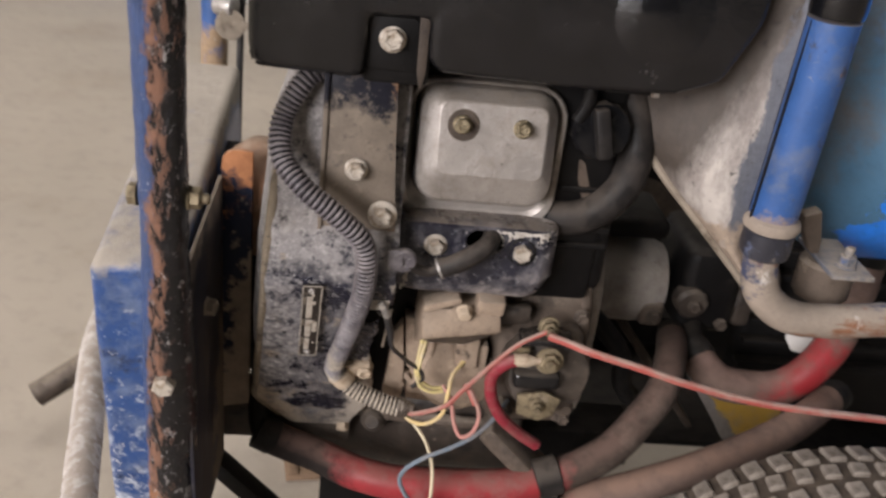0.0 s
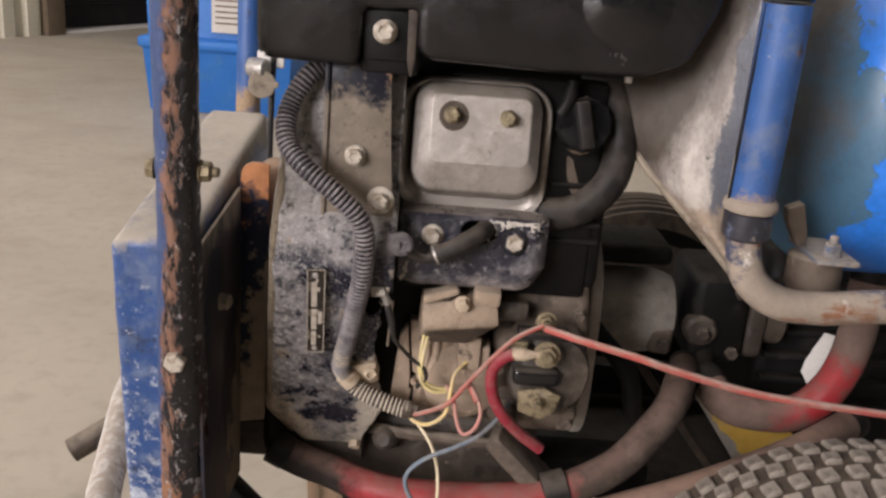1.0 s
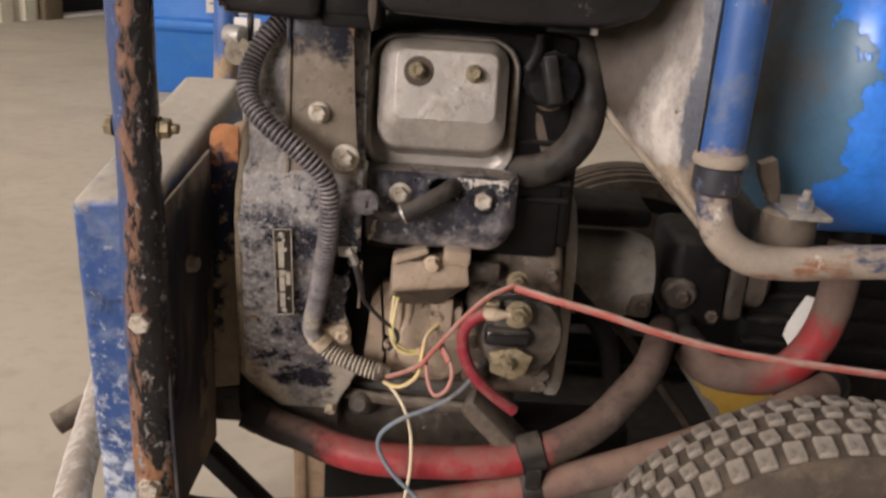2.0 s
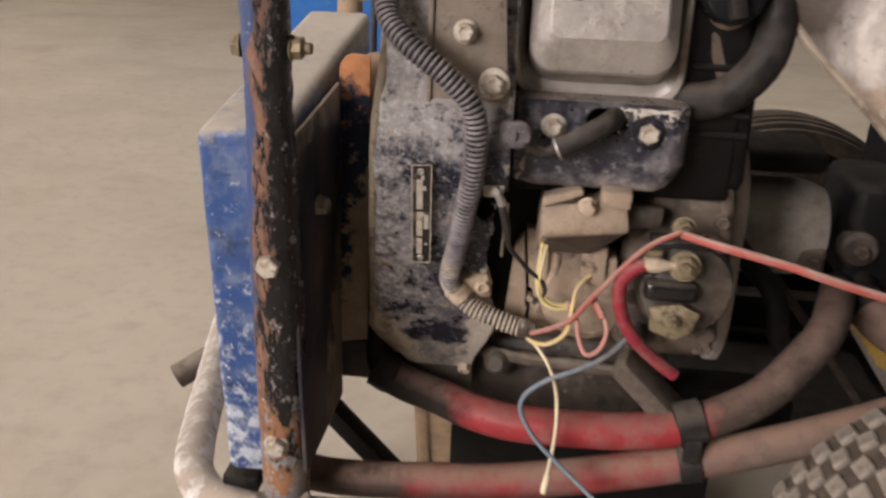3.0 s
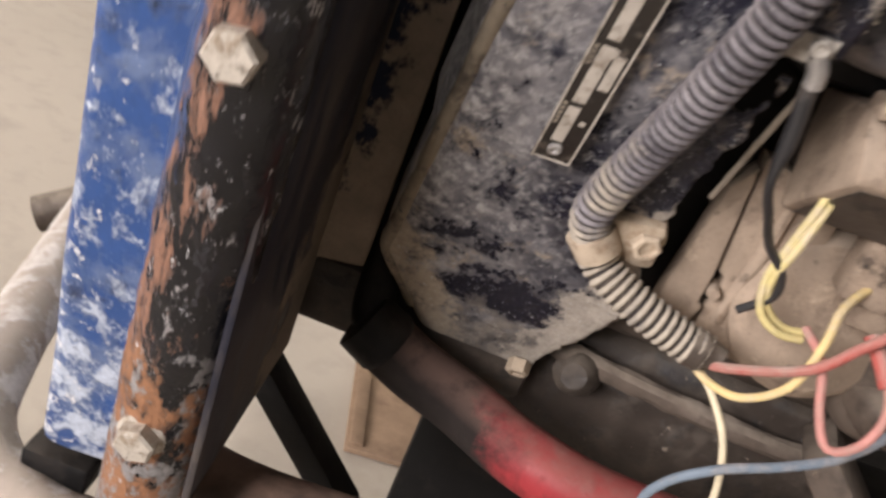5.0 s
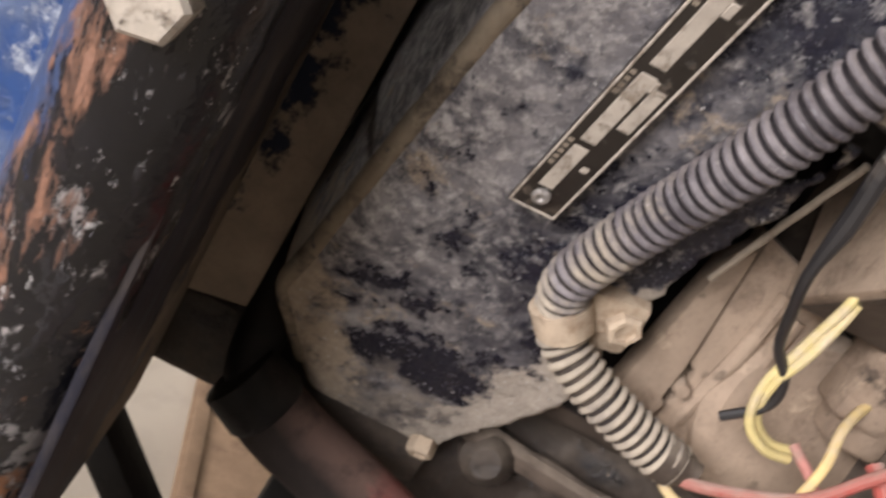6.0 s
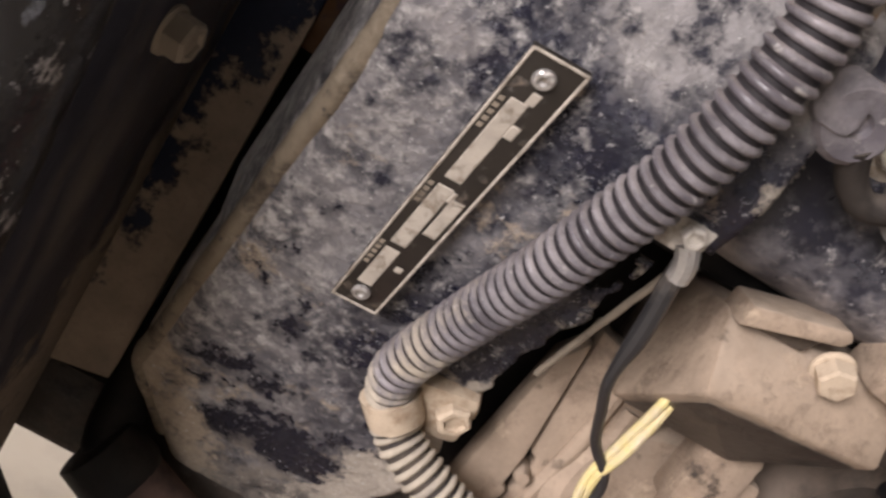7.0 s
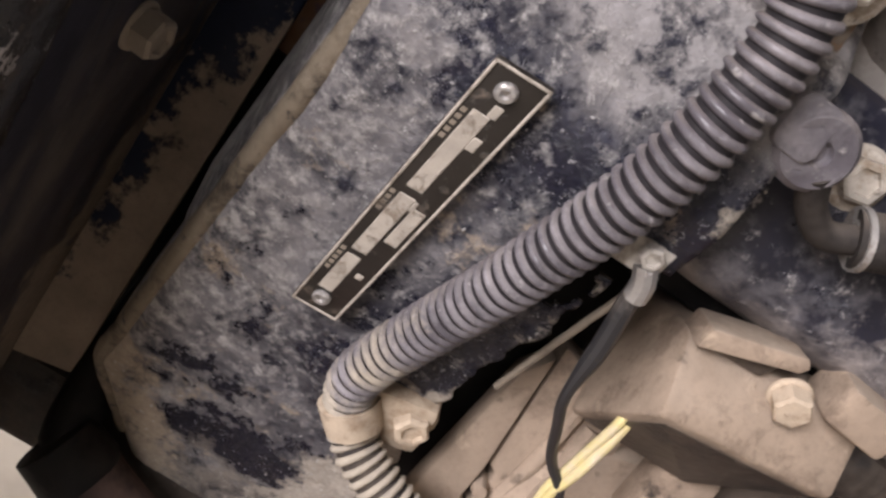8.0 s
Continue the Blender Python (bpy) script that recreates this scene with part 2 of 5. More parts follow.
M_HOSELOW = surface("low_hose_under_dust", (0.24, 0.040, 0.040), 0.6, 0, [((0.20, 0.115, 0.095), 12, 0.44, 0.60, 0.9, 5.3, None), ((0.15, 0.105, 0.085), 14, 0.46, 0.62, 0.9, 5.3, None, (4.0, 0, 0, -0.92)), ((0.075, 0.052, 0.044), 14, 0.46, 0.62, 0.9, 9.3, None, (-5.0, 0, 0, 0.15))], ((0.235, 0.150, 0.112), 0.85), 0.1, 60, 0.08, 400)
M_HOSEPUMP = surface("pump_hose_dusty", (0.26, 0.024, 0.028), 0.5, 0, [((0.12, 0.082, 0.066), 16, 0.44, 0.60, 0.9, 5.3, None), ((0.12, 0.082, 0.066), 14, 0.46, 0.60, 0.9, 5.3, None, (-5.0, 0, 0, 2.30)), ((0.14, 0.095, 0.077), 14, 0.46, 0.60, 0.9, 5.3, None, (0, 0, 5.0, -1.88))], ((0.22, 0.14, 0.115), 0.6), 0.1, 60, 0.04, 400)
M_RUBBER = surface("dusty_black_rubber", (0.014, 0.0125, 0.012), 0.46, 0, [((0.048, 0.040, 0.035), 30, 0.46, 0.68, 0.9, 3, None)], ((0.20, 0.165, 0.135), 0.4), 0.2, 60, 0.15, 300)
M_LOOM = surface("grey_plastic_loom_dusty", (0.085, 0.076, 0.086), 0.30, 0, [((0.21, 0.19, 0.20), 60, 0.42, 0.62, 0.5, 1, None), ((0.40, 0.345, 0.275), 26, 0.52, 0.64, 0.95, 7, None, (0, 0, -3.0, 1.33)), ((0.42, 0.39, 0.38), 240, 0.60, 0.68, 0.8, 17, None)], (DUST, 0.25), 0.25, 90, 0.12, 500)
# dust-free plastic between ribs, darkened further for the shade there
M_GROOVE_SHADE = surface("loom_groove_shade", (0.018, 0.016, 0.018), 0.5, 0, [((0.075, 0.060, 0.048), 30, 0.50, 0.68, 0.9, 1, None, (0, 0, -3.0, 1.22))], None, 0.2, 60, 0.03, 500)
M_TYRE = surface("tyre_rubber_dusty", (0.060, 0.047, 0.037), 0.85, 0, [((0.13, 0.100, 0.075), 30, 0.45, 0.7, 0.95, 2, None)], None, 0.2, 60, 0.1, 400)
M_LUG = surface("tyre_block_worn", (0.225, 0.195, 0.165), 0.78, 0, [((0.095, 0.075, 0.060), 70, 0.50, 0.70, 0.9, 4, None), ((0.33, 0.29, 0.245), 150, 0.58, 0.70, 0.9, 14, None)], None, 0.2, 60, 0.3, 400)
M_BOLT = surface("zinc_bolt", (0.50, 0.45, 0.385), 0.42, 0.30, [((0.32, 0.25, 0.18), 130, 0.46, 0.64, 0.8, 1, None), ((0.10, 0.075, 0.06), 200, 0.58, 0.68, 0.8, 11, None)], (DUST, 0.4), 0.15, 120, 0.12, 600)
M_BRASS = surface("yellow_zinc_bolt", (0.32, 0.27, 0.18), 0.30, 0.85, [((0.09, 0.07, 0.045), 150, 0.46, 0.66, 0.7, 1, None)], None, 0.15, 120, 0.05, 600)
M_TANBOLT = surface("bolt_caked_in_dust", (0.46, 0.37, 0.275), 0.9, 0, [((0.30, 0.21, 0.14), 150, 0.5, 0.7, 0.9, 1, None)], None, 0.12, 120, 0.1, 600)
M_FOOT = surface("grey_blue_dusty_plate", (0.11, 0.115, 0.135), 0.6, 0, [((0.30, 0.26, 0.215), 40, 0.48, 0.64, 0.9, 2, None), ((0.06, 0.10, 0.22), 60, 0.60, 0.68, 0.5, 7, None)], (DUST, 0.5), 0.15, 60, 0.1, 300)
M_BAND = surface("dark_clamp_band", (0.035, 0.035, 0.045), 0.35, 0.3, [((0.10, 0.12, 0.20), 60, 0.55, 0.64, 0.5, 3, None), ((0.30, 0.25, 0.20), 50, 0.58, 0.68, 0.9, 8, None), ((0.6, 0.58, 0.56), 140, 0.66, 0.70, 0.4, 12, None)], None, 0.2, 60, 0.15, 300)
M_SUMP = surface("oily_brown_sump", (0.040, 0.031, 0.025), 0.40, 0, [((0.115, 0.090, 0.068), 30, 0.50, 0.72, 0.9, 3, None), ((0.010, 0.009, 0.009), 44, 0.55, 0.66, 0.3, 13, None), ((0.30, 0.24, 0.18), 150, 0.64, 0.70, 0.95, 23, None)], (DUST, 0.15), 0.3, 60, 0.4, 260)
M_TERMINAL = surface("olive_grimy_terminal", (0.24, 0.195, 0.125), 0.45, 0.5, [((0.09, 0.07, 0.05), 120, 0.48, 0.66, 0.8, 1, None), ((0.40, 0.33, 0.25), 60, 0.58, 0.70, 0.9, 5, None)], None, 0.2, 120, 0.15, 500)
M_STEEL = surface("bare_steel", (0.42, 0.40, 0.38), 0.4, 0.7, [((0.25, 0.2, 0.16), 120, 0.5, 0.7, 0.8, 1, None)], None, 0.15, 120, 0.05, 600)
M_RUST = surface("rusty_painted_plate", (0.17, 0.092, 0.054), 0.85, 0, [((0.26, 0.185, 0.13), 20, 0.5, 0.7, 0.95, 1, None), ((0.03, 0.04, 0.09), 26, 0.60, 0.70, 0.6, 5, None)], (DUST, 0.4), 0.15, 60, 0.15, 300)
# upright brown streaks: dust, and the panel's reflections put into colour
M_SIDE = surface("dark_blue_panel_dust_sheen", (0.019, 0.019, 0.028), 0.5, 0, [((0.110, 0.090, 0.074), 22, 0.46, 0.68, 0.8, 19, (1, 1, 0.3)), ((0.20, 0.158, 0.118), 40, 0.52, 0.60, 0.95, 3, None, (0, 6.0, -1.5, -3.17)), ((0.20, 0.17, 0.14), 40, 0.46, 0.66, 0.95, 9, None, (0, 0, 8.0, -4.02))], (DUST, 0.6), 0.25, 50, 0.15, 300)
M_DUSTPLATE = surface("plate_caked_in_dust", (0.26, 0.203, 0.153), 0.95, 0, [((0.010, 0.014, 0.030), 50, 0.52, 0.58, 0.5, 6, None, (-9.0, 0, 2.0, -1.14)), ((0.32, 0.14, 0.065), 24, 0.52, 0.60, 0.9, 16, None, (0, 0, 5.0, -2.52))], (DUST, 0.4), 0.2, 60, 0.2, 300)
M_KHAKI = surface("khaki_dusty_metal", (0.25, 0.21, 0.165), 0.8, 0.2, [((0.14, 0.11, 0.085), 60, 0.54, 0.68, 0.9, 2, None)], None, 0.12, 60, 0.1, 300)
M_TANGRIME = surface("cast_metal_brown_grime", (0.115, 0.089, 0.070), 0.7, 0.1, [((0.040, 0.032, 0.027), 24, 0.48, 0.64, 0.6, 2, None), ((0.30, 0.24, 0.18), 55, 0.61, 0.73, 0.95, 4, None)], (DUST, 0.5), 0.2, 60, 0.25, 380)
M_W_YELLOW = surface("yellow_wire", (0.60, 0.50, 0.23), 0.5, 0, [((0.55, 0.46, 0.34), 60, 0.5, 0.7, 0.8, 1, None)], None, 0.08, 60, 0.02, 500)
M_W_CREAM = surface("cream_wire", (0.66, 0.57, 0.40), 0.55, 0, [((0.50, 0.41, 0.30), 60, 0.5, 0.7, 0.8, 1, None)], None, 0.08, 60, 0.02, 500)
M_W_ORANGE = surface("amber_wire", (0.62, 0.47, 0.22), 0.55, 0, [((0.55, 0.45, 0.32), 60, 0.5, 0.7, 0.8, 1, None)], None, 0.08, 60, 0.02, 500)
M_W_RED = surface("red_wire", (0.36, 0.085, 0.070), 0.5, 0, [((0.34, 0.19, 0.155), 34, 0.44, 0.64, 0.85, 1, None)], ((0.40, 0.31, 0.26), 0.9), 0.1, 60, 0.03, 500)
M_W_PINK = surface("faded_red_wire", (0.46, 0.21, 0.18), 0.5, 0, [((0.38, 0.27, 0.22), 50, 0.5, 0.7, 0.8, 1, None)], None, 0.08, 60, 0.02, 500)
M_W_BLUE = surface("grey_blue_wire", (0.16, 0.195, 0.235), 0.55, 0, [((0.30, 0.28, 0.27), 60, 0.48, 0.68, 0.8, 1, None)], None, 0.08, 60, 0.02, 500)
M_W_BLACK = surface("black_wire", (0.020, 0.019, 0.020), 0.4, 0, [((0.12, 0.10, 0.085), 60, 0.54, 0.74, 0.8, 1, None)], None, 0.1, 60, 0.02, 500)
M_CABLE = surface("red_battery_cable", (0.23, 0.024, 0.036), 0.45, 0, [((0.25, 0.10, 0.09), 50, 0.48, 0.70, 0.7, 1, None)], ((0.33, 0.19, 0.17), 0.65), 0.1, 60, 0.02, 500)
M_LABEL = surface("black_label_plate", (0.020, 0.016, 0.013), 0.4, 0.2, [((0.18, 0.14, 0.105), 130, 0.57, 0.70, 0.9, 1, None)], None, 0.2, 120, 0.06, 600)
M_PRINT = surface("worn_light_print", (0.41, 0.365, 0.31), 0.6, 0.1, [((0.27, 0.22, 0.17), 260, 0.52, 0.66, 0.9, 1, None)], None, 0.12, 200, 0.03, 600)
M_CARD = surface("brown_cardboard", (0.22, 0.148, 0.096), 0.9, 0, [((0.16, 0.105, 0.070), 20, 0.52, 0.66, 0.9, 1, None), ((0.05, 0.03, 0.02), 50, 0.64, 0.70, 0.9, 11, None)], None, 0.12, 60, 0.1, 200)
M_YELLOW = surface("yellow_painted_tin", (0.42, 0.26, 0.050), 0.6, 0, [((0.30, 0.235, 0.15), 30, 0.50, 0.70, 0.9, 1, None), ((0.20, 0.18, 0.165), 40, 0.48, 0.58, 0.9, 5, None, (-25.8, 0, -24.0, 17.6))], None, 0.1, 60, 0.05, 300)
M_PAPER = surface("white_paper", (0.58, 0.55, 0.52), 0.8, 0, [((0.55, 0.5, 0.45), 60, 0.62, 0.75, 0.9, 1, None)], None, 0.05, 60, 0.02, 300)
M_BIN = surface("blue_plastic", (0.035, 0.16, 0.50), 0.45, 0, [((0.06, 0.19, 0.46), 14, 0.5, 0.7, 0.6, 1, None)], None, 0.06, 20, 0.02, 300)
M_WALL = surface("cream_sheet_wall", (0.62, 0.57, 0.46), 0.6, 0, [((0.42, 0.36, 0.27), 6, 0.6, 0.78, 0.8, 1, None)], None, 0.06, 6, 0.02, 200)
# for walls out of view, kept dark to lower the room's fill light
M_WALL_DARK = surface("unseen_dark_boarding", (0.16, 0.17, 0.155), 0.7, 0, [((0.11, 0.115, 0.105), 3, 0.5, 0.7, 0.8, 1, None)], None, 0.06, 6, 0.02, 200)
M_JAMB = surface("brown_door_jamb", (0.16, 0.12, 0.085), 0.7, 0, [((0.3, 0.25, 0.2), 20, 0.6, 0.75, 0.8, 1, None)], None, 0.1, 20, 0.02, 200)
M_DOOR = surface("dark_opening_slats", (0.014, 0.012, 0.014), 0.7, 0, [((0.03, 0.026, 0.026), 6, 0.5, 0.7, 0.8, 1, None)], None, 0.1, 10, 0.02, 200)
M_ROOF = surface("grey_roof_lining", (0.22, 0.21, 0.20), 0.8, 0, [((0.16, 0.15, 0.14), 3, 0.5, 0.7, 0.8, 1, None)], None, 0.05, 6, 0.02, 100)
M_LAMP = bpy.data.materials.new("lamp_diffuser")
M_LAMP.use_nodes = True
M_LAMP.node_tree.nodes["Principled BSDF"].inputs["Emission Color"].default_value = (1, 0.95, 0.88, 1)
M_LAMP.node_tree.nodes["Principled BSDF"].inputs["Emission Strength"].default_value = 4


# ---- building blocks ----
def mesh_of(bm, name, mat, smooth=35):
    bmesh.ops.recalc_face_normals(bm, faces=bm.faces)
    me = bpy.data.meshes.new(name)
    bm.to_mesh(me)
    bm.free()
    me.materials.append(mat)
    if smooth:
        me.shade_smooth()
        me.set_sharp_from_angle(angle=radians(smooth))
    return me


def thing(name, at, label, category, group=""):
    ob = new(name)
    ob.empty_display_size = 0.02
    ob.matrix_world = Matrix.Translation(at)
    return tagged(ob, label, category, group)


def part(name, bm, mat, parent, label="", smooth=35):
    """One mesh in world places, under a thing or under a part."""
    ob = new(name, mesh_of(bm, name, mat, smooth))
    ob.parent = parent
    if parent.type == "EMPTY":
        ob.matrix_parent_inverse = Matrix.Translation(-parent.matrix_basis.translation)
    return tagged(ob, label)


def piece(name, me, m, parent, label=""):
    """An object of its own on a shared mesh, at the pose m."""
    ob = new(name, me)
    ob.parent = parent
    if parent.type == "EMPTY":
        ob.matrix_parent_inverse = Matrix.Translation(-parent.matrix_basis.translation)
    ob.matrix_basis = m
    return tagged(ob, label)


def whole(name, bm, mat, label, category, group="", kind="", smooth=35):
    ob = new(name, mesh_of(bm, name, mat, smooth))
    return tagged(ob, label, category, group, kind)


def box(lo, hi, bevel=0.0, segments=2, m=None, bm=None):
    own = bm is None
    target = bmesh.new()
    c = [(a + b) / 2 for a, b in zip(lo, hi)]
    s = [abs(b - a) for a, b in zip(lo, hi)]
    bmesh.ops.create_cube(target, size=1, matrix=Matrix.Translation(c) @ Matrix.Diagonal((*s, 1)))
    if bevel:
        bmesh.ops.bevel(target, geom=target.edges[:], offset=bevel, segments=segments, profile=0.5, affect="EDGES")
    if m:
        bmesh.ops.transform(target, matrix=m, verts=target.verts)
    return target if own else join(bm, target)


def join(bm, other):
    me = bpy.data.meshes.new("joined")
    other.to_mesh(me)
    other.free()
    bm.from_mesh(me)
    bpy.data.meshes.remove(me)
    return bm


def slab(outline, depth, axis="y", at=0.0, bevel=0.0, segments=2):
    """A flat outline given in the two other axes, from at to at + depth along the axis."""
    bm = bmesh.new()
    def place(u, v, w):
        return {"y": (u, w, v), "x": (w, u, v), "z": (u, v, w)}[axis]
    near = [bm.verts.new(place(u, v, at)) for u, v in outline]
    far = [bm.verts.new(place(u, v, at + depth)) for u, v in outline]
    n = len(outline)
    bm.faces.new(near)
    bm.faces.new(far[::-1])
    for i in range(n):
        bm.faces.new((near[i], far[i], far[(i + 1) % n], near[(i + 1) % n]))
    bmesh.ops.recalc_face_normals(bm, faces=bm.faces)
    if bevel:
        bmesh.ops.bevel(bm, geom=bm.edges[:], offset=bevel, segments=segments, profile=0.5, affect="EDGES")
    return bm


def round_rect(x0, z0, x1, z1, r, n=5):
    out = []
    for cx, cz, a in ((x1 - r, z1 - r, 0), (x0 + r, z1 - r, 90), (x0 + r, z0 + r, 180), (x1 - r, z0 + r, 270)):
        for i in range(n + 1):
            t = radians(a + 90 * i / n)
            out.append((cx + r * math.cos(t), cz + r * math.sin(t)))
    return out


def spline(points, step=0.004):
    p = [Vector(q) for q in points]
    p = [2 * p[0] - p[1]] + p + [2 * p[-1] - p[-2]]
    out = []
    for i in range(1, len(p) - 2):
        a, b, c, d = p[i - 1:i + 3]
        n = max(2, int((c - b).length / step))
        for k in range(n):
            t = k / n
            out.append(0.5 * (2 * b + (c - a) * t + (2 * a - 5 * b + 4 * c - d) * t * t + (3 * b - a - 3 * c + d) * t ** 3))
    return out + [p[-2]]


def tube(points, radius, sides=12, step=0.004, smooth=True, bm=None, inner=0.0):
    """A pipe along a smooth line. radius: metres, or a function of the length run. inner: the bore's radius at an open end."""
    line = spline(points, step) if smooth else [Vector(q) for q in points]
    bm = bm or bmesh.new()
    tangent = (line[1] - line[0]).normalized()
    side = tangent.orthogonal().normalized()
    rings, run = [], 0.0
    for i, q in enumerate(line):
        nxt = (line[min(i + 1, len(line) - 1)] - line[max(i - 1, 0)]).normalized()
        side = (side - nxt * side.dot(nxt)).normalized()
        up = nxt.cross(side)
        if i:
            run += (q - line[i - 1]).length
        r = radius(run) if callable(radius) else radius
        rings.append([bm.verts.new(q + r * (math.cos(a) * side + math.sin(a) * up)) for a in (2 * math.pi * k / sides for k in range(sides))])
    for a, b in zip(rings, rings[1:]):
        for k in range(sides):
            bm.faces.new((a[k], a[(k + 1) % sides], b[(k + 1) % sides], b[k]))
    for ring, q, inward in ((rings[0], line[0], line[1] - line[0]), (rings[-1], line[-1], line[-2] - line[-1])):
        if inner:
            c = sum((v.co for v in ring), Vector()) / sides
            lip = [bm.verts.new(c + (v.co - c) * inner / (v.co - c).length) for v in ring]
            deep = [bm.verts.new(v.co + inward.normalized() * 0.02) for v in lip]
            for k in range(sides):
                j = (k + 1) % sides
                bm.faces.new((ring[k], ring[j], lip[j], lip[k]))
                bm.faces.new((lip[k], lip[j], deep[j], deep[k]))
            bm.faces.new(deep)
        else:
            bm.faces.new(ring)
    return bm


def lathe(profile, m=None, sides=24, bm=None):
    """Rings of (radius, height) round z, moved by m."""
    bm = bm or bmesh.new()
    m = m or Matrix()
    rings = []
    for r, h in profile:
        if r < 1e-6:
            rings.append([bm.verts.new(m @ Vector((0, 0, h)))])
        else:
            rings.append([bm.verts.new(m @ Vector((r * math.cos(a), r * math.sin(a), h))) for a in (2 * math.pi * k / sides for k in range(sides))])
    for a, b in zip(rings, rings[1:]):
        for k in range(sides):
            j = (k + 1) % sides
            if len(a) == 1 and len(b) == 1:
                continue
            if len(a) == 1:
                bm.faces.new((a[0], b[k], b[j]))
            elif len(b) == 1:
                bm.faces.new((a[k], a[j], b[0]))
            else:
                bm.faces.new((a[k], a[j], b[j], b[k]))
    for ring in (rings[0], rings[-1]):
        if len(ring) > 1:
            bm.faces.new(ring)
    return bm


def facing(at, way, spin=0.0):
    """A pose whose z looks along way."""
    return Matrix.Translation(at) @ Vector(way).to_track_quat("Z", "Y").to_matrix().to_4x4() @ pose(0, 0, 0, 0, 0, spin)


def hex_head(across, high, flange, flange_high, dished=True):
    bm = bmesh.new()
    if flange:
        lathe([(flange / 2, 0), (flange / 2, flange_high * 0.6), (flange / 2 * 0.86, flange_high)], None, 20, bm)
    r = across / math.sqrt(3)
    lathe([(r, flange_high * 0.8), (r, flange_high + high * 0.85), (r * 0.86, flange_high + high), (r * 0.62, flange_high + high), (r * 0.56, flange_high + high * (0.82 if dished else 1.0)), (0, flange_high + high * (0.8 if dished else 1.0))], None, 6, bm)
    return bm


BOLTS = {}


def bolt(parent, at, way=(0, -1, 0), across=0.010, high=0.006, flange=0.0145, flange_high=0.002, mat=None, spin=0.0, name="bolt", label="", tail=0.0, dished=True):
    mat = mat or M_BOLT
    key = (across, high, flange, flange_high, mat.name, tail, dished)
    if key not in BOLTS:
        bm = hex_head(across, high, flange, flange_high, dished)
        if tail:
            lathe([(across * 0.3, flange_high + high * 0.8), (across * 0.3, flange_high + high + tail - 0.001), (across * 0.24, flange_high + high + tail)], None, 12, bm)
        BOLTS[key] = mesh_of(bm, name, mat, 30)
    return piece(name, BOLTS[key], facing(at, way, spin), parent, label)


def roughened(bm, amount, scale, seed=0.0):
    bm.normal_update()
    for v in bm.verts:
        n = noise.noise(v.co * scale + Vector((seed, seed, seed))) + 0.5 * noise.noise(v.co * scale * 2.7)
        v.co += v.normal * amount * n
    return bm


# ---- the workshop ----
FLOOR = 0.035
AHEAD, ACROSS = Vector((0.33, 0.944, 0)).normalized(), Vector((0.944, -0.33, 0)).normalized()


def in_room(u, v, z):
    """A place in the room: u metres along the left wall from its door's near jamb, v metres to the right of that wall."""
    return Vector((-2.456, 6.116, FLOOR)) + AHEAD * u + ACROSS * v + Vector((0, 0, z))


ROOM = Matrix.Translation((-2.456, 6.116, FLOOR)) @ Matrix(((ACROSS.x, AHEAD.x, 0), (ACROSS.y, AHEAD.y, 0), (0, 0, 1))).to_4x4()
tagged(whole("floor", box((-3.2, -14.5, -0.2), (9.2, 6.2, 0), m=ROOM), M_FLOOR, "smooth dusty concrete workshop floor with faint dark stains", "floor", "", "structure"))


def ribbed_wall(length, height, rib=0.2):
    outline = []
    for i in range(int(length / rib)):
        x = i * rib
        outline += [(x, 0.0), (x + rib * 0.45, 0.0), (x + rib * 0.55, 0.03), (x + rib * 0.9, 0.03)]
    return outline + [(length, 0.0), (length, 0.18), (0, 0.18)]


def wall(name, length, height, m, label, mat=None):
    bm = slab(ribbed_wall(length, height), height, "z", 0)
    bmesh.ops.transform(bm, matrix=m, verts=bm.verts)
    return whole(name, bm, mat or M_WALL, label, "wall", "", "structure", 20)


wall("wall_left_near", 9.8, 4.0, ROOM @ pose(0.0, -9.9, 0, 0, 0, 90), "cream ribbed sheet-metal workshop wall")
wall("wall_left_far", 2.2, 4.0, ROOM @ pose(0.0, 4.0, 0, 0, 0, 90), "cream ribbed sheet-metal wall past the dark opening")
whole("wall_left_lintel", box((-0.18, -0.1, 3.2), (0.0, 4.0, 4.0), m=ROOM), M_WALL, "cream sheet-metal lintel over the dark opening", "wall", "", "structure")
# back, right and front walls and ceiling are unseen, added to shape light
wall("wall_back", 9.0, 4.0, ROOM @ pose(0.0, 6.0, 0, 0, 0, 0), "unseen grey ribbed back wall, dark to cut fill light", M_WALL_DARK)
wall("wall_right", 16.2, 4.0, ROOM @ pose(9.0, 6.0, 0, 0, 0, -90), "unseen grey ribbed side wall, dark to cut fill light", M_WALL_DARK)
whole("wall_front_left", box((-0.2, -9.95, 0), (0.6, -9.75, 4.0), m=ROOM), M_WALL_DARK, "unseen grey wall beside the assumed door, dark to cut fill light", "wall", "", "structure")
whole("wall_front_right", box((3.8, -9.95, 0), (9.2, -9.75, 4.0), m=ROOM), M_WALL_DARK, "unseen grey wall beside the assumed door, dark to cut fill light", "wall", "", "structure")
whole("wall_front_lintel", box((0.6, -9.95, 3.3), (3.8, -9.75, 4.0), m=ROOM), M_WALL_DARK, "unseen grey wall over the assumed door, dark to cut fill light", "wall", "", "structure")
whole("ceiling", box((-3.2, -14.5, 4.0), (9.2, 6.2, 4.15), m=ROOM), M_ROOF, "unseen grey flat ceiling closing the assumed room", "ceiling", "", "structure")
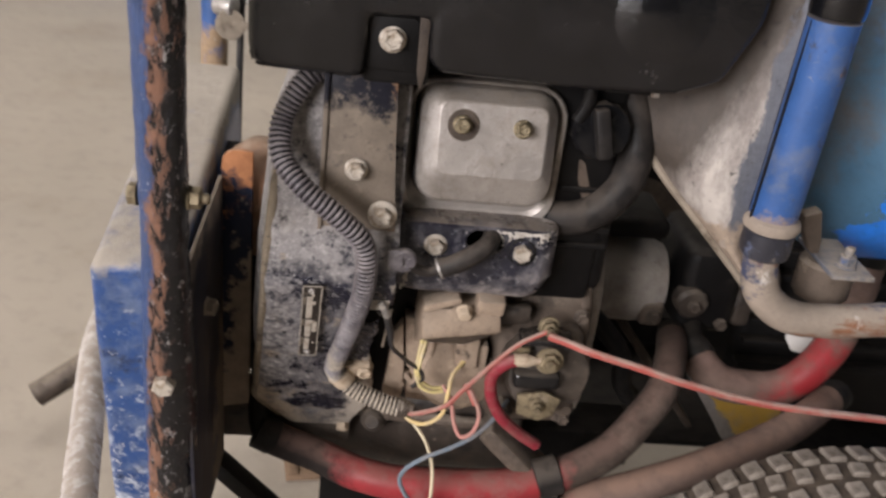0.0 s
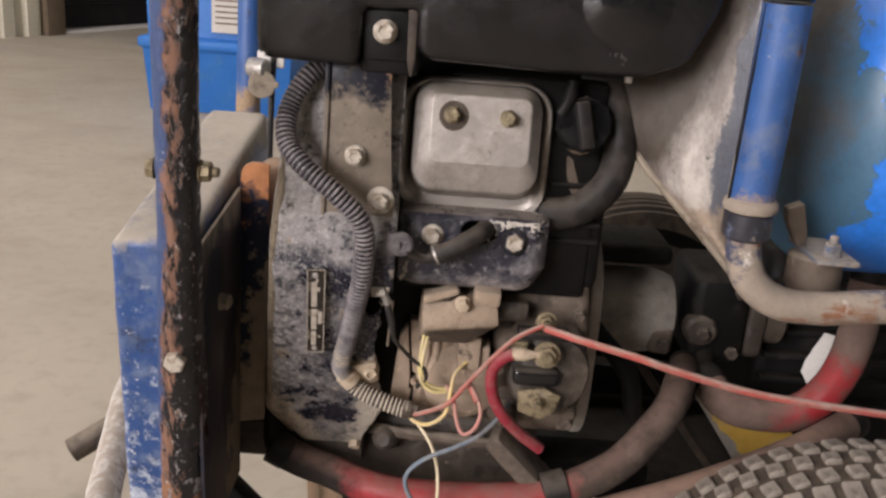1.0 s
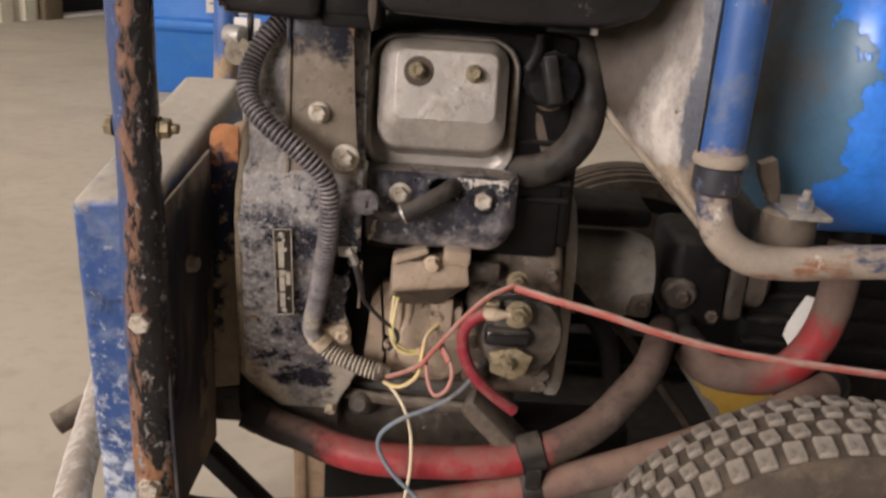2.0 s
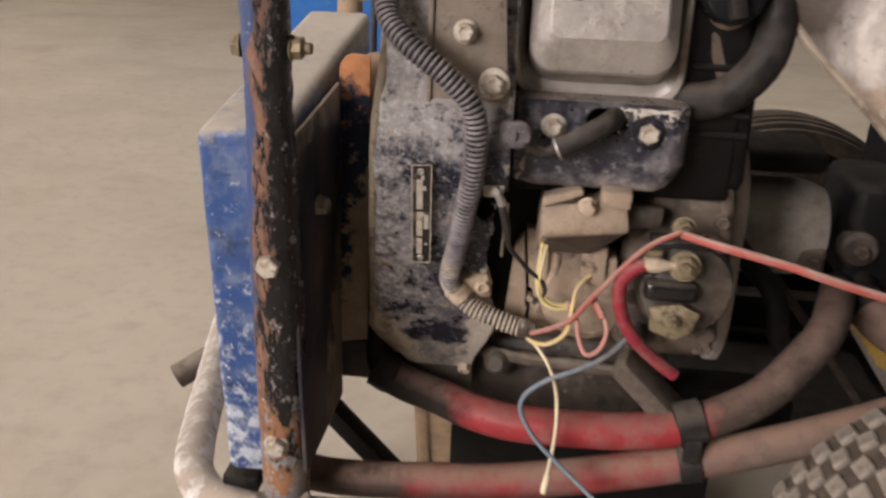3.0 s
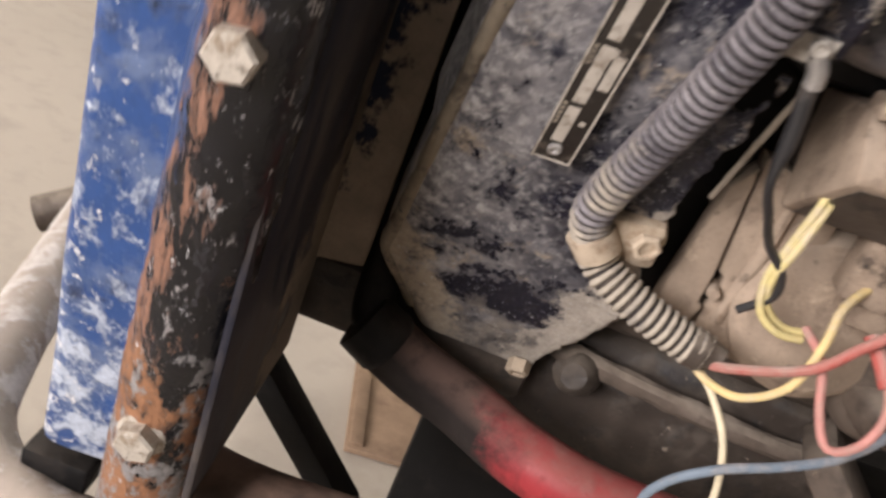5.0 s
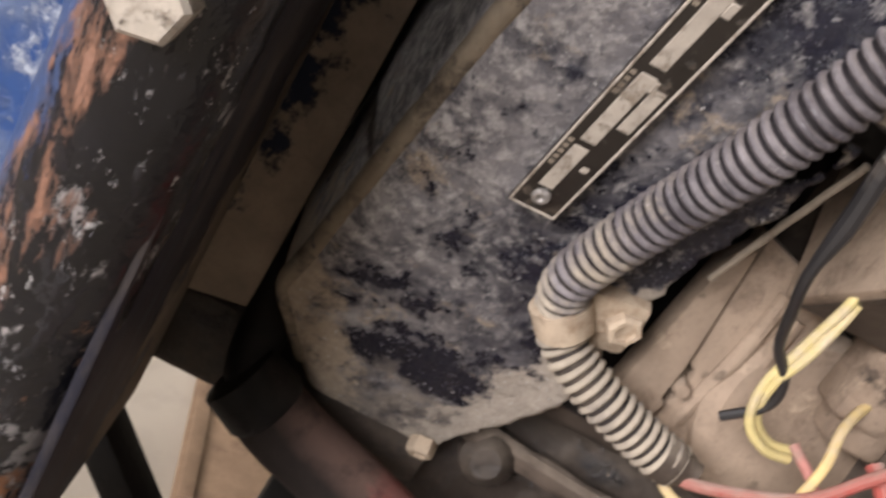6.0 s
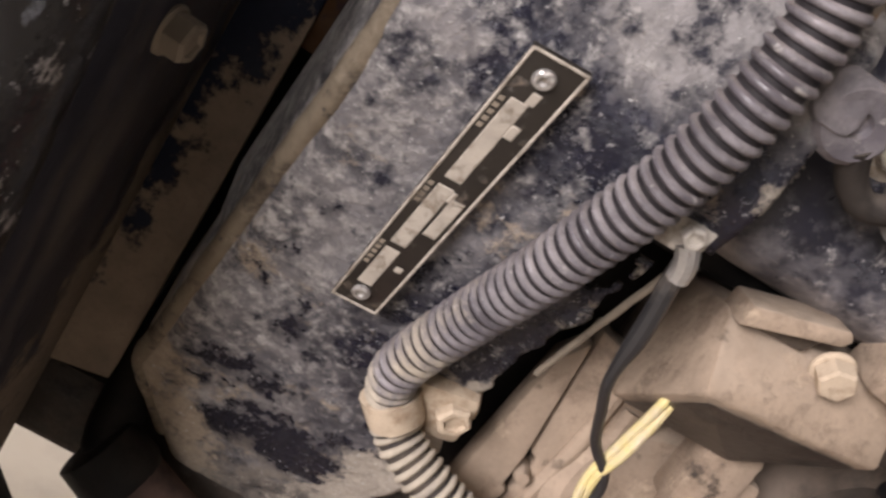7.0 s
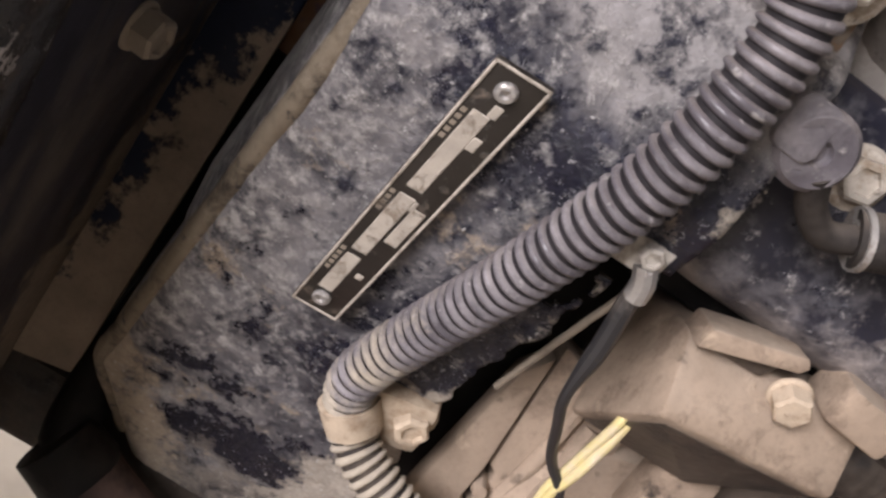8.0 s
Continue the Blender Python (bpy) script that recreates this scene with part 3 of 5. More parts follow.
# the opening's darkness is put into added near-black slats
door = thing("door_1", in_room(0, 0, 0), "dark opening drawn as near-black slats, pale threshold and brown jamb", "door")
door["kind"] = "structure"
part("jamb", box((-0.2, -0.16, 0), (0.03, 0.0, 3.2), 0.004, m=ROOM), M_JAMB, door, "brown steel door jamb")
part("threshold", box((-0.25, 0.0, 0.0), (0.02, 4.0, 0.02), 0.003, m=ROOM), M_PAPER, door, "pale threshold strip")
for i in range(20):
    part("slat", box((-0.14, 0.0, 0.022 + i * 0.158), (-0.10, 4.0, 0.176 + i * 0.158), 0.008, 1, m=ROOM), M_DOOR, door)


# housing for the added ceiling lights, all out of view
def added_strip_lamp(at):
    ob = thing("added_strip_lamp", at, "added long white strip lamp, unseen under the ceiling", "lamp", "ceiling strip lamps")
    x, y, z = at
    part("housing", box((x - 0.2, y - 1.25, z - 0.03), (x + 0.2, y + 1.25, z), 0.006), M_WALL, ob)
    part("diffuser", box((x - 0.17, y - 1.22, z - 0.05), (x + 0.17, y + 1.22, z - 0.031), 0.004), M_LAMP, ob)


for at in ((-0.6, 1.0, 4.0), (-3.0, 4.2, 4.0), (3.2, 2.6, 4.0)):
    added_strip_lamp(at)

# blue plastic bin with a paper notice, farther back on the floor
bin_ = thing("storage_bin", (-0.80, 3.86, FLOOR), "tall blue plastic storage bin with a white paper notice", "bin")
bm = bmesh.new()
rings = []
for z, grow in ((0, 0.0), (0.25, 0.02), (0.255, 0.035), (0.295, 0.035), (0.30, 0.0), (0.90, 0.02)):
    rings.append([bm.verts.new((-0.80 + sx * (0.28 + grow), 3.88 + sy * (0.25 + grow), FLOOR + z)) for sx, sy in ((-1, -1), (1, -1), (1, 1), (-1, 1))])
for a, b in zip(rings, rings[1:]):
    for k in range(4):
        bm.faces.new((a[k], a[(k + 1) % 4], b[(k + 1) % 4], b[k]))
bm.faces.new(rings[0])
bm.faces.new(rings[-1])
bmesh.ops.bevel(bm, geom=bm.edges[:], offset=0.008, segments=2, profile=0.5, affect="EDGES")
part("bin_body", bm, M_BIN, bin_)
notice = part("notice", box((-0.82, 3.605, 0.365), (-0.66, 3.61, 0.60)), M_PAPER, bin_, "white paper notice")
for i in range(9):
    part("print_line", box((-0.805, 3.602, 0.575 - i * 0.022), (-0.69 - (i % 3) * 0.012, 3.604, 0.581 - i * 0.022)), M_JAMB, notice)

# ---- the machine's frame ----
SLOPE = -0.163


def post_at(z, back=0.0):
    return Vector((-0.0605 + 0.042 * (z - 0.43), 0.530 + SLOPE * (z - 0.43) + back, z))


frame_ = thing("machine_frame", (0.1, 0.6, 0.2), "welded steel tube frame, worn black and blue paint and dust", "machine frame")
post = part("post", roughened(tube([post_at(0.222), post_at(0.35), post_at(0.5), post_at(0.7), post_at(0.98)], lambda s: 0.0175 - 0.0035 * max(0, min(1, (s - 0.2) / 0.12)), 44, 0.004), 0.0008, 70), M_POST, frame_, "round post, black paint worn to rust and blue, painted white glints")
bolt(post, (-0.0600, 0.5135, 0.437), (0, -1, -0.12), 0.0135, 0.007, 0.0, 0.0005, M_BOLT, 12, dished=False, label="pale painted hex bolt")
bolt(post, (-0.0675, 0.5375, 0.286), (0, -1, -0.12), 0.0135, 0.006, 0.018, 0.0015, M_BOLT, 20, dished=False, label="pale painted hex bolt")
bolt(post, (-0.0405, 0.508, 0.575), (1, 0, 0), 0.0115, 0.006, 0.015, 0.0016, M_TERMINAL, 10, "nut", tail=0.005)
bolt(post, (-0.0695, 0.508, 0.575), (-1, 0, 0), 0.0115, 0.004, 0.014, 0.0016, M_TERMINAL, 5)
base = part("base_rail", roughened(tube([(0.62, 0.575, 0.262), (0.30, 0.56, 0.246), (0.10, 0.55, 0.226), (-0.06, 0.548, 0.216), (-0.115, 0.552, 0.217), (-0.147, 0.575, 0.222), (-0.163, 0.62, 0.226), (-0.186, 0.72, 0.228), (-0.215, 0.85, 0.228), (-0.225, 0.95, 0.228)], 0.0155, 20, 0.006), 0.0005, 60), M_RAIL, frame_, "bent base tube, dusty blue paint")
part("weld", roughened(tube([(-0.090, 0.545, 0.230), (-0.075, 0.5365, 0.2315), (-0.054, 0.5390, 0.232), (-0.049, 0.552, 0.232)], 0.0036, 8, 0.003), 0.0016, 160), M_RAIL, base, "lumpy weld bead")
part("rail_bracket", box((-0.118, 0.556, 0.226), (-0.09, 0.60, 0.240), 0.002), M_DARK, frame_)
part("cross_beam", roughened(box((-0.085, 0.656, 0.277), (0.064, 0.690, 0.312), 0.004), 0.0005, 60), M_SUMP, frame_, "dark square cross beam under the engine")
part("cross_beam", box((0.012, 0.71, 0.222), (0.34, 0.76, 0.262), 0.004), M_DARK, frame_, "dark square cross beam under the engine")
part("cross_beam", box((0.12, 0.94, 0.222), (0.50, 0.97, 0.262), 0.004), M_DARK, frame_, "dark square cross beam under the engine")
part("brace", box((-0.012, -0.008, 0), (0.012, 0.008, 0.16), 0.003, m=facing((-0.100, 0.695, 0.258), (0.68, 0.0, -0.73))), M_DARK, frame_, "flat diagonal brace")
part("rear_post", roughened(tube([(-0.110, 0.955, 0.225), (-0.106, 0.955, 0.5), (-0.1035, 0.955, 0.66), (-0.100, 0.955, 0.98)], 0.0135, 18, 0.02), 0.0006, 70), M_TUBE, frame_, "worn dusty blue rear post")
grip = part("handle_stub", tube([(-0.318, 0.93, 0.098), (-0.27, 0.955, 0.125), (-0.20, 0.99, 0.165), (-0.12, 1.03, 0.20)], 0.0155, 18, 0.01, inner=0.011), M_GRIME, frame_, "rusty open pipe end")
# right-hand post, its collar, the bent thin tube and the scuffed guard
blue = part("blue_post", roughened(tube([(0.334, 0.553, 0.571), (0.334, 0.5505, 0.64), (0.333, 0.548, 0.706)], 0.0158, 26, 0.01), 0.0002, 60), M_TUBE, frame_, "blue painted round post")
part("post_cap", lathe([(0.0163, 0), (0.0170, 0.004), (0.0170, 0.27), (0.015, 0.275)], Matrix.Translation((0.333, 0.548, 0.708)), 24), M_PLASTIC, frame_, "dark upper sleeve of the post")
collar = part("collar", roughened(lathe([(0.0160, 0.018), (0.0182, 0.019), (0.0192, 0.022), (0.0184, 0.026), (0.0162, 0.028)], Matrix.Translation((0.3345, 0.5535, 0.546)), 40), 0.0004, 90), M_BASE, frame_, "dusty collar lip")
part("clamp_band", roughened(lathe([(0.0140, -0.003), (0.0165, -0.001), (0.0170, 0.004), (0.0168, 0.016), (0.0150, 0.018)], Matrix.Translation((0.3345, 0.5535, 0.547)), 40), 0.0005, 90), M_BAND, collar, "dark dented clamp band")
part("bent_tube", roughened(tube([(0.3345, 0.554, 0.555), (0.3355, 0.554, 0.535), (0.344, 0.554, 0.513), (0.366, 0.554, 0.4975), (0.40, 0.555, 0.4945), (0.45, 0.556, 0.499), (0.62, 0.56, 0.507)], 0.0125, 20, 0.005), 0.0003, 60), M_BASE, frame_, "dusty bent tube with scraped blue paint")
guard = bmesh.new()
edge_l = [(0.2560, 0.650, 0.76), (0.2500, 0.640, 0.70), (0.2380, 0.632, 0.652), (0.2450, 0.612, 0.612), (0.2640, 0.60, 0.585), (0.2930, 0.582, 0.556), (0.3200, 0.574, 0.531), (0.3500, 0.568, 0.500)]
edge_r = [(0.3190, 0.556, 0.76), (0.3190, 0.556, 0.70), (0.3190, 0.557, 0.652), (0.3190, 0.558, 0.612), (0.3190, 0.559, 0.585), (0.3195, 0.560, 0.560), (0.3280, 0.564, 0.540), (0.3520, 0.566, 0.502)]
grid = []
for a, b in zip(spline(edge_l, 0.006), spline(edge_r, 0.006)[: len(spline(edge_l, 0.006))]):
    row = []
    for k in range(15):
        q = a.lerp(b, k / 14)
        q.y -= 0.016 * math.sin(math.pi * k / 14)
        row.append(guard.verts.new(q))
    grid.append(row)
for a, b in zip(grid, grid[1:]):
    for k in range(14):
        guard.faces.new((a[k], a[k + 1], b[k + 1], b[k]))
bmesh.ops.solidify(guard, geom=guard.faces[:], thickness=0.002)
guard_ob = part("guard", roughened(guard, 0.0006, 50), M_GUARD, frame_, "curved sheet guard, scuffed white paint, tank's shadow painted upper left")
part("guard_seam", tube([(0.3185, 0.545, 0.705), (0.3180, 0.548, 0.64), (0.3180, 0.551, 0.572)], 0.0011, 6, 0.02), M_DARK, guard_ob)
part("guard_rim", tube([(0.2450, 0.610, 0.612), (0.2640, 0.598, 0.585), (0.2930, 0.580, 0.556), (0.3200, 0.572, 0.529), (0.344, 0.566, 0.504)], 0.0035, 8, 0.01), M_KHAKI, guard_ob, "dusty rolled rim")
bolt(guard_ob, (0.309, 0.563, 0.557), (-0.2, -1, 0), 0.006, 0.002, 0.0085, 0.001, M_DARK, name="rivet")
bolt(guard_ob, (0.311, 0.561, 0.548), (-0.2, -1, 0), 0.007, 0.002, 0.010, 0.001, M_BASE, name="rivet")

# ---- blue box between post and engine ----
box_ = thing("cooler_box", (-0.08, 0.68, 0.245), "tall narrow blue steel box, dusty top and worn front", "steel box")
corners = {}
bm = bmesh.new()
for key, x, y, z in (("a", -0.103, 0.511, 0.522), ("b", -0.050, 0.513, 0.524), ("c", -0.062, 0.845, 0.556), ("d", -0.120, 0.845, 0.556), ("e", -0.111, 0.554, 0.247), ("f", -0.052, 0.556, 0.249), ("g", -0.062, 0.87, 0.265), ("h", -0.120, 0.87, 0.265)):
    corners[key] = bm.verts.new((x, y, z))
for face in ("abcd", "hgfe", "aefb", "bfgc", "cghd", "dhea"):
    bm.faces.new([corners[k] for k in face])
bmesh.ops.bevel(bm, geom=bm.edges[:], offset=0.0060, segments=4, profile=0.5, affect="EDGES")
bmesh.ops.subdivide_edges(bm, edges=[e for e in bm.edges if e.calc_length() > 0.02], cuts=10, use_grid_fill=True)
shell = part("box_shell", roughened(bm, 0.0008, 40), M_BLUE, box_, "blue paint, chipped at the front edge")
side = part("side_panel", roughened(slab([(0.540, 0.262), (0.655, 0.262), (0.655, 0.5275), (0.516, 0.5155)], 0.003, "x", -0.0490, 0.0008), 0.0005, 40), M_SIDE, box_, "dark blue side panel with dust along its foot")
bolt(side, (-0.0455, 0.583, 0.455), (1, -0.2, 0), 0.0105, 0.006, 0.014, 0.0015, M_KHAKI)
plate_out = [(-0.0500, 0.312), (-0.0246, 0.3165), (-0.0238, 0.40), (-0.0232, 0.548)]
plate_out += [(-0.0345 + 0.012 * math.cos(radians(a)), 0.537 + 0.012 * math.sin(radians(a))) for a in (80, 105, 130, 155, 180)] + [(-0.0490, 0.50)]
part("end_plate", roughened(slab(plate_out, 0.004, "y", 0.653, 0.0008), 0.0006, 50), M_DUSTPLATE, box_, "end plate caked in tan dust")
# added filler: its near-black colour holds the gap's shade
part("gap_back", box((-0.064, 0.725, 0.30), (0.03, 0.76, 0.515), 0.003), M_DARK, box_, "added near-black panel for the shade in the gap")
part("rust_hump", lathe([(0.0, -0.03), (0.010, -0.029), (0.022, -0.02), (0.030, 0.0), (0.030, 0.05), (0.022, 0.062), (0, 0.064)], facing((-0.022, 0.69, 0.515), (0, 0, -1)) , 24), M_RUST, box_, "rounded rusty brown housing end")

# ---- engine ----
engine = thing("engine", (0.12, 0.70, 0.27), "small dusty single-cylinder petrol engine with navy shrouds", "engine")
PROFILE = [(0.297, 0.655), (0.497, 0.548), (0.520, 0.5475), (0.537, 0.5515), (0.549, 0.561), (0.604, 0.5665), (0.634, 0.571), (0.66, 0.585)]


def face_y(z):
    for (z0, y0), (z1, y1) in zip(PROFILE, PROFILE[1:]):
        if z <= z1:
            return y0 + (y1 - y0) * (z - z0) / (z1 - z0)
    return PROFILE[-1][1]


def left_x(z):
    if z < 0.340:
        return 0.0065 - 0.0243 * (z - 0.300) / 0.040
    if z < 0.492:
        return -0.0178 + 0.0158 * (z - 0.340) / 0.152
    if z < 0.567:
        return -0.0020 + 0.0045 * (z - 0.492) / 0.075
    return 0.0025 + 0.026 * ((z - 0.567) / 0.070) ** 2


def right_x(z):
    tear = 0.0022 * noise.noise(Vector((0, 3, z * 110))) + 0.0012 * noise.noise(Vector((2, 3, z * 400)))
    if z < 0.353:
        return 0.0600 + 0.0225 * (z - 0.300) / 0.053 + tear
    if z < 0.395:
        return 0.0815 - 0.0060 * (z - 0.353) / 0.042 + tear
    if z < 0.430:
        return 0.0735 + 0.0030 * noise.noise(Vector((0, 3, z * 110))) + 0.0015 * noise.noise(Vector((2, 3, z * 400)))
    if z < 0.482:
        return 0.0750 + 0.0060 * (z - 0.430) / 0.052 + 0.0035 * noise.noise(Vector((0, 3, z * 110))) + 0.0015 * noise.noise(Vector((2, 3, z * 400)))
    return 0.0872


HOLES = [(0.0705, 0.4680, 0.0080, 0.0105), (0.0775, 0.4790, 0.0075, 0.0070), (0.0845, 0.4640, 0.0060, 0.0050)]


def eaten(x, z):
    wobble = 0.45 * noise.noise(Vector((x * 330, 7, z * 330))) + 0.3 * noise.noise(Vector((x * 900, 2, z * 900)))
    return any(((x - cx) / a) ** 2 + ((z - cz) / b) ** 2 < 1 + wobble for cx, cz, a, b in HOLES)


bm = bmesh.new()
heights = [0.3000 + 0.0021 * i for i in range(168)]
COLS = 46
rows = []
for z in heights:
    x0, x1, y = left_x(z), right_x(z), face_y(z)
    row = []
    # the side that runs back, then the rounded edge, then the face
    for back, flare in ((0.16, 0.0105), (0.10, 0.0100), (0.05, 0.0085), (0.022, 0.0040)):
        row.append(bm.verts.new((x0 - flare * (0.55 if z < 0.40 else 1.0), y + back, z + 0.25 * (back if z < 0.5 else 0))))
    for k in range(5):
        a = radians(90 * k / 4)
        row.append(bm.verts.new((x0 + 0.008 * (1 - math.cos(a)), y + 0.008 * (1 - math.sin(a)) + 0.0015, z)))
    for k in range(1, COLS):
        x = x0 + 0.008 + (x1 - x0 - 0.008) * k / (COLS - 1)
        dent = 0.0010 * noise.noise(Vector((x * 55, 0, z * 55))) + 0.00045 * noise.noise(Vector((x * 240, 5, z * 240))) + 0.0003 * noise.noise(Vector((x * 600, 5, z * 600)))
        ridge = -0.0018 * math.exp(-((z - 0.5335) / 0.004) ** 2)
        row.append(bm.verts.new((x, y + 0.0015 + dent + ridge, z)))
    rows.append(row)
for i, (a, b) in enumerate(zip(rows, rows[1:])):
    for k in range(len(a) - 1):
        cx, cz = (a[k].co.x + b[k + 1].co.x) / 2, (a[k].co.z + b[k + 1].co.z) / 2
        if k > 8 and eaten(cx, cz):
            continue
        bm.faces.new((a[k], a[k + 1], b[k + 1], b[k]))
# the underside folds back
under = [bm.verts.new((v.co.x, v.co.y + 0.05, v.co.z - 0.004)) for v in rows[0][4:]]
for k in range(len(under) - 1):
    bm.faces.new((rows[0][4 + k], under[k], under[k + 1], rows[0][5 + k]))
for v in [v for v in bm.verts if not v.link_faces]:
    bm.verts.remove(v)
shroud = part("blower_shroud", bm, M_SHROUD, engine, "navy sheet blower shroud, flaking and dusty, corroded hole")
thick = shroud.modifiers.new("thickness", "SOLIDIFY")
thick.thickness, thick.offset = 0.0014, 1
part("shroud_rim", roughened(tube([(left_x(z) + 0.0012, face_y(z) + 0.0052, z) for z in (0.310, 0.325, 0.340, 0.36, 0.40, 0.44, 0.48, 0.52, 0.56, 0.60)], 0.0036, 14, 0.004), 0.0005, 120), M_BEAD, shroud, "rolled rim under tan dust")
bolt(shroud, (0.0570, 0.6530, 0.3020), (0, -0.75, -0.66), 0.0095, 0.006, 0.0, 0.001, M_TANBOLT, 10)
# label plate on the sloping face
bmesh.new()
c, up_, right_ = Vector((0.0300, 0.5642, 0.4595)), Vector((0.0040, -0.0362, 0.0735)).normalized(), Vector((1, 0, 0.06)).normalized()
out_ = right_.cross(up_).normalized()
if out_.y > 0:
    out_ = -out_
LAB = Matrix((( right_.x, up_.x, out_.x, c.x), (right_.y, up_.y, out_.y, c.y), (right_.z, up_.z, out_.z, c.z), (0, 0, 0, 1)))
LX, LY = 0.0067, 0.0465
label_ = part("label_plate", box((-LX, -LY, -0.0008), (LX, LY, 0.0008), 0.0003, m=LAB), M_LABEL, shroud, "narrow black riveted instruction plate, worn print")
for lo, hi in (((-LX, -LY, 0.0008), (-LX + 0.0008, LY, 0.0013)), ((LX - 0.0008, -LY, 0.0008), (LX, LY, 0.0013)), ((-LX, LY - 0.0008, 0.0008), (LX, LY, 0.0013)), ((-LX, -LY, 0.0008), (LX, -LY + 0.0008, 0.0013))):
    part("label_border", box(lo, hi, 0.0002, 1, m=LAB), M_PRINT, label_)
for x0, x1, y0, y1 in ((-0.0034, 0.0006, -0.0375, -0.0215), (-0.0034, 0.0008, -0.0195, 0.0040), (0.0016, 0.0050, -0.0125, 0.0015), (-0.0034, 0.0008, 0.0065, 0.0335), (-0.0004, 0.0018, 0.0335, 0.0370), (0.0008, 0.0030, 0.0235, 0.0275), (0.0022, 0.0042, -0.0285, -0.0265), (0.0008, 0.0020, 0.0000, 0.0035)):
    part("print_bar", box((x0, y0, 0.0008), (x1, y1, 0.00115), 0.0002, 1, m=LAB), M_PRINT, label_, "")
for y0, n in ((-0.0300, 5), (-0.0040, 4), (0.0230, 5)):
    for k in range(n):
        part("print_bar", box((-0.0055, y0 + k * 0.0021, 0.0008), (-0.0042, y0 + k * 0.0021 + 0.0012, 0.00105), m=LAB), M_KHAKI, label_)
for x, y in ((-0.0005, 0.0408), (-0.0005, -0.0408)):
    part("rivet", lathe([(0.0025, 0), (0.0025, 0.0008), (0.0020, 0.0014), (0.0012, 0.0014), (0.0008, 0.0006), (0, 0.0006)], LAB @ Matrix.Translation((x, y, 0.0008)), 16), M_STEEL, label_)

# sheet shroud over the cylinder's side, right of the blower shroud
bm = bmesh.new()
profile = [(0.5405, 0.62), (0.5405, 0.576), (0.5375, 0.5730), (0.512, 0.5725), (0.494, 0.5740), (0.485, 0.579), (0.480, 0.594), (0.478, 0.63)]
line = spline([(0, y, z) for z, y in profile], 0.0013)
rows = []
for q in line:
    row = []
    for k in range(100):
        x = 0.0885 + (0.1975 - 0.0885) * k / 99
        drop = 0.014 * max(0, (x - 0.178) / 0.0195) ** 2
        lift = 0.008 * max(0, (0.1100 - x) / 0.0215) ** 2 if q.z < 0.50 else 0
        zz = q.z + (drop if q.z < 0.50 else -0.15 * drop) + lift * 0.5
        row.append(bm.verts.new((x, q.y + 0.0008 * noise.noise(Vector((x * 70, 0, q.z * 70))) + 0.010 * max(0, (x - 0.186) / 0.0115) ** 2, zz)))
    rows.append(row)
for a, b in zip(rows, rows[1:]):
    for k in range(99):
        cx, cz = (a[k].co.x + b[k + 1].co.x) / 2, (a[k].co.z + b[k + 1].co.z) / 2
        if (cx - 0.1470) ** 2 / 0.0135 ** 2 + (cz - 0.5290) ** 2 / 0.0095 ** 2 < 1 and a[k].co.y < 0.58:
            continue
        bm.faces.new((a[k], a[k + 1], b[k + 1], b[k]))
sheet = part("cylinder_shroud", bm, M_SHEET, engine, "navy sheet shroud, pale crust round its bolt hole")
thick = sheet.modifiers.new("thickness", "SOLIDIFY")
thick.thickness, thick.offset = 0.0015, 1
bolt(sheet, (0.1130, 0.5720, 0.5240), (0, -1, 0), 0.0100, 0.005, 0.0165, 0.002, M_BOLT, 15)
bolt(sheet, (0.1735, 0.5720, 0.5230), (0, -1, 0), 0.0115, 0.005, 0.0, 0.001, M_BOLT, 25)
part("washer_crust", roughened(lathe([(0.0112, -0.001), (0.0112, 0.0006), (0.0092, 0.0016), (0.0085, 0.001), (0.0085, -0.001)], facing((0.1735, 0.5720, 0.523), (0, -1, 0)), 28), 0.0007, 300), M_DARK, sheet, "dark worn ring")
crust = bmesh.new()
rnd = random.Random(4)
corner = {}
NX, NZ = 46, 40
for i in range(NX + 1):
    for k in range(NZ + 1):
        x, z = 0.1500 + 0.0455 * i / NX, 0.5040 + 0.0345 * k / NZ
        corner[i, k] = crust.verts.new((x + rnd.gauss(0, 0.0002), 0.5712 + 0.010 * max(0, (x - 0.186) / 0.0115) ** 2 + 0.0004 * noise.noise(Vector((x * 400, 3, z * 400))), z + rnd.gauss(0, 0.0002)))
for i in range(NX):
    for k in range(NZ):
        x, z = 0.1500 + 0.0455 * (i + 0.5) / NX, 0.5040 + 0.0345 * (k + 0.5) / NZ
        spread = 1.0 - ((x - 0.1760) / 0.019) ** 2 - ((z - 0.5360) / 0.0125) ** 2
        rough_ = noise.noise(Vector((x * 190, 1, z * 190))) + 0.7 * noise.noise(Vector((x * 520, 4, z * 520)))
        if (x - 0.1735) ** 2 + (z - 0.523) ** 2 > 0.0115 ** 2 and max(spread, -0.9) + 1.1 * rough_ > 0.05:
            crust.faces.new((corner[i, k], corner[i + 1, k], corner[i + 1, k + 1], corner[i, k + 1]))
for v in [v for v in crust.verts if not v.link_faces]:
    crust.verts.remove(v)
bmesh.ops.solidify(crust, geom=crust.faces[:], thickness=0.0006)
part("crust", roughened(crust, 0.0003, 600), M_CRUST, sheet, "pale flaky oxide crust")
chalk = bmesh.new()
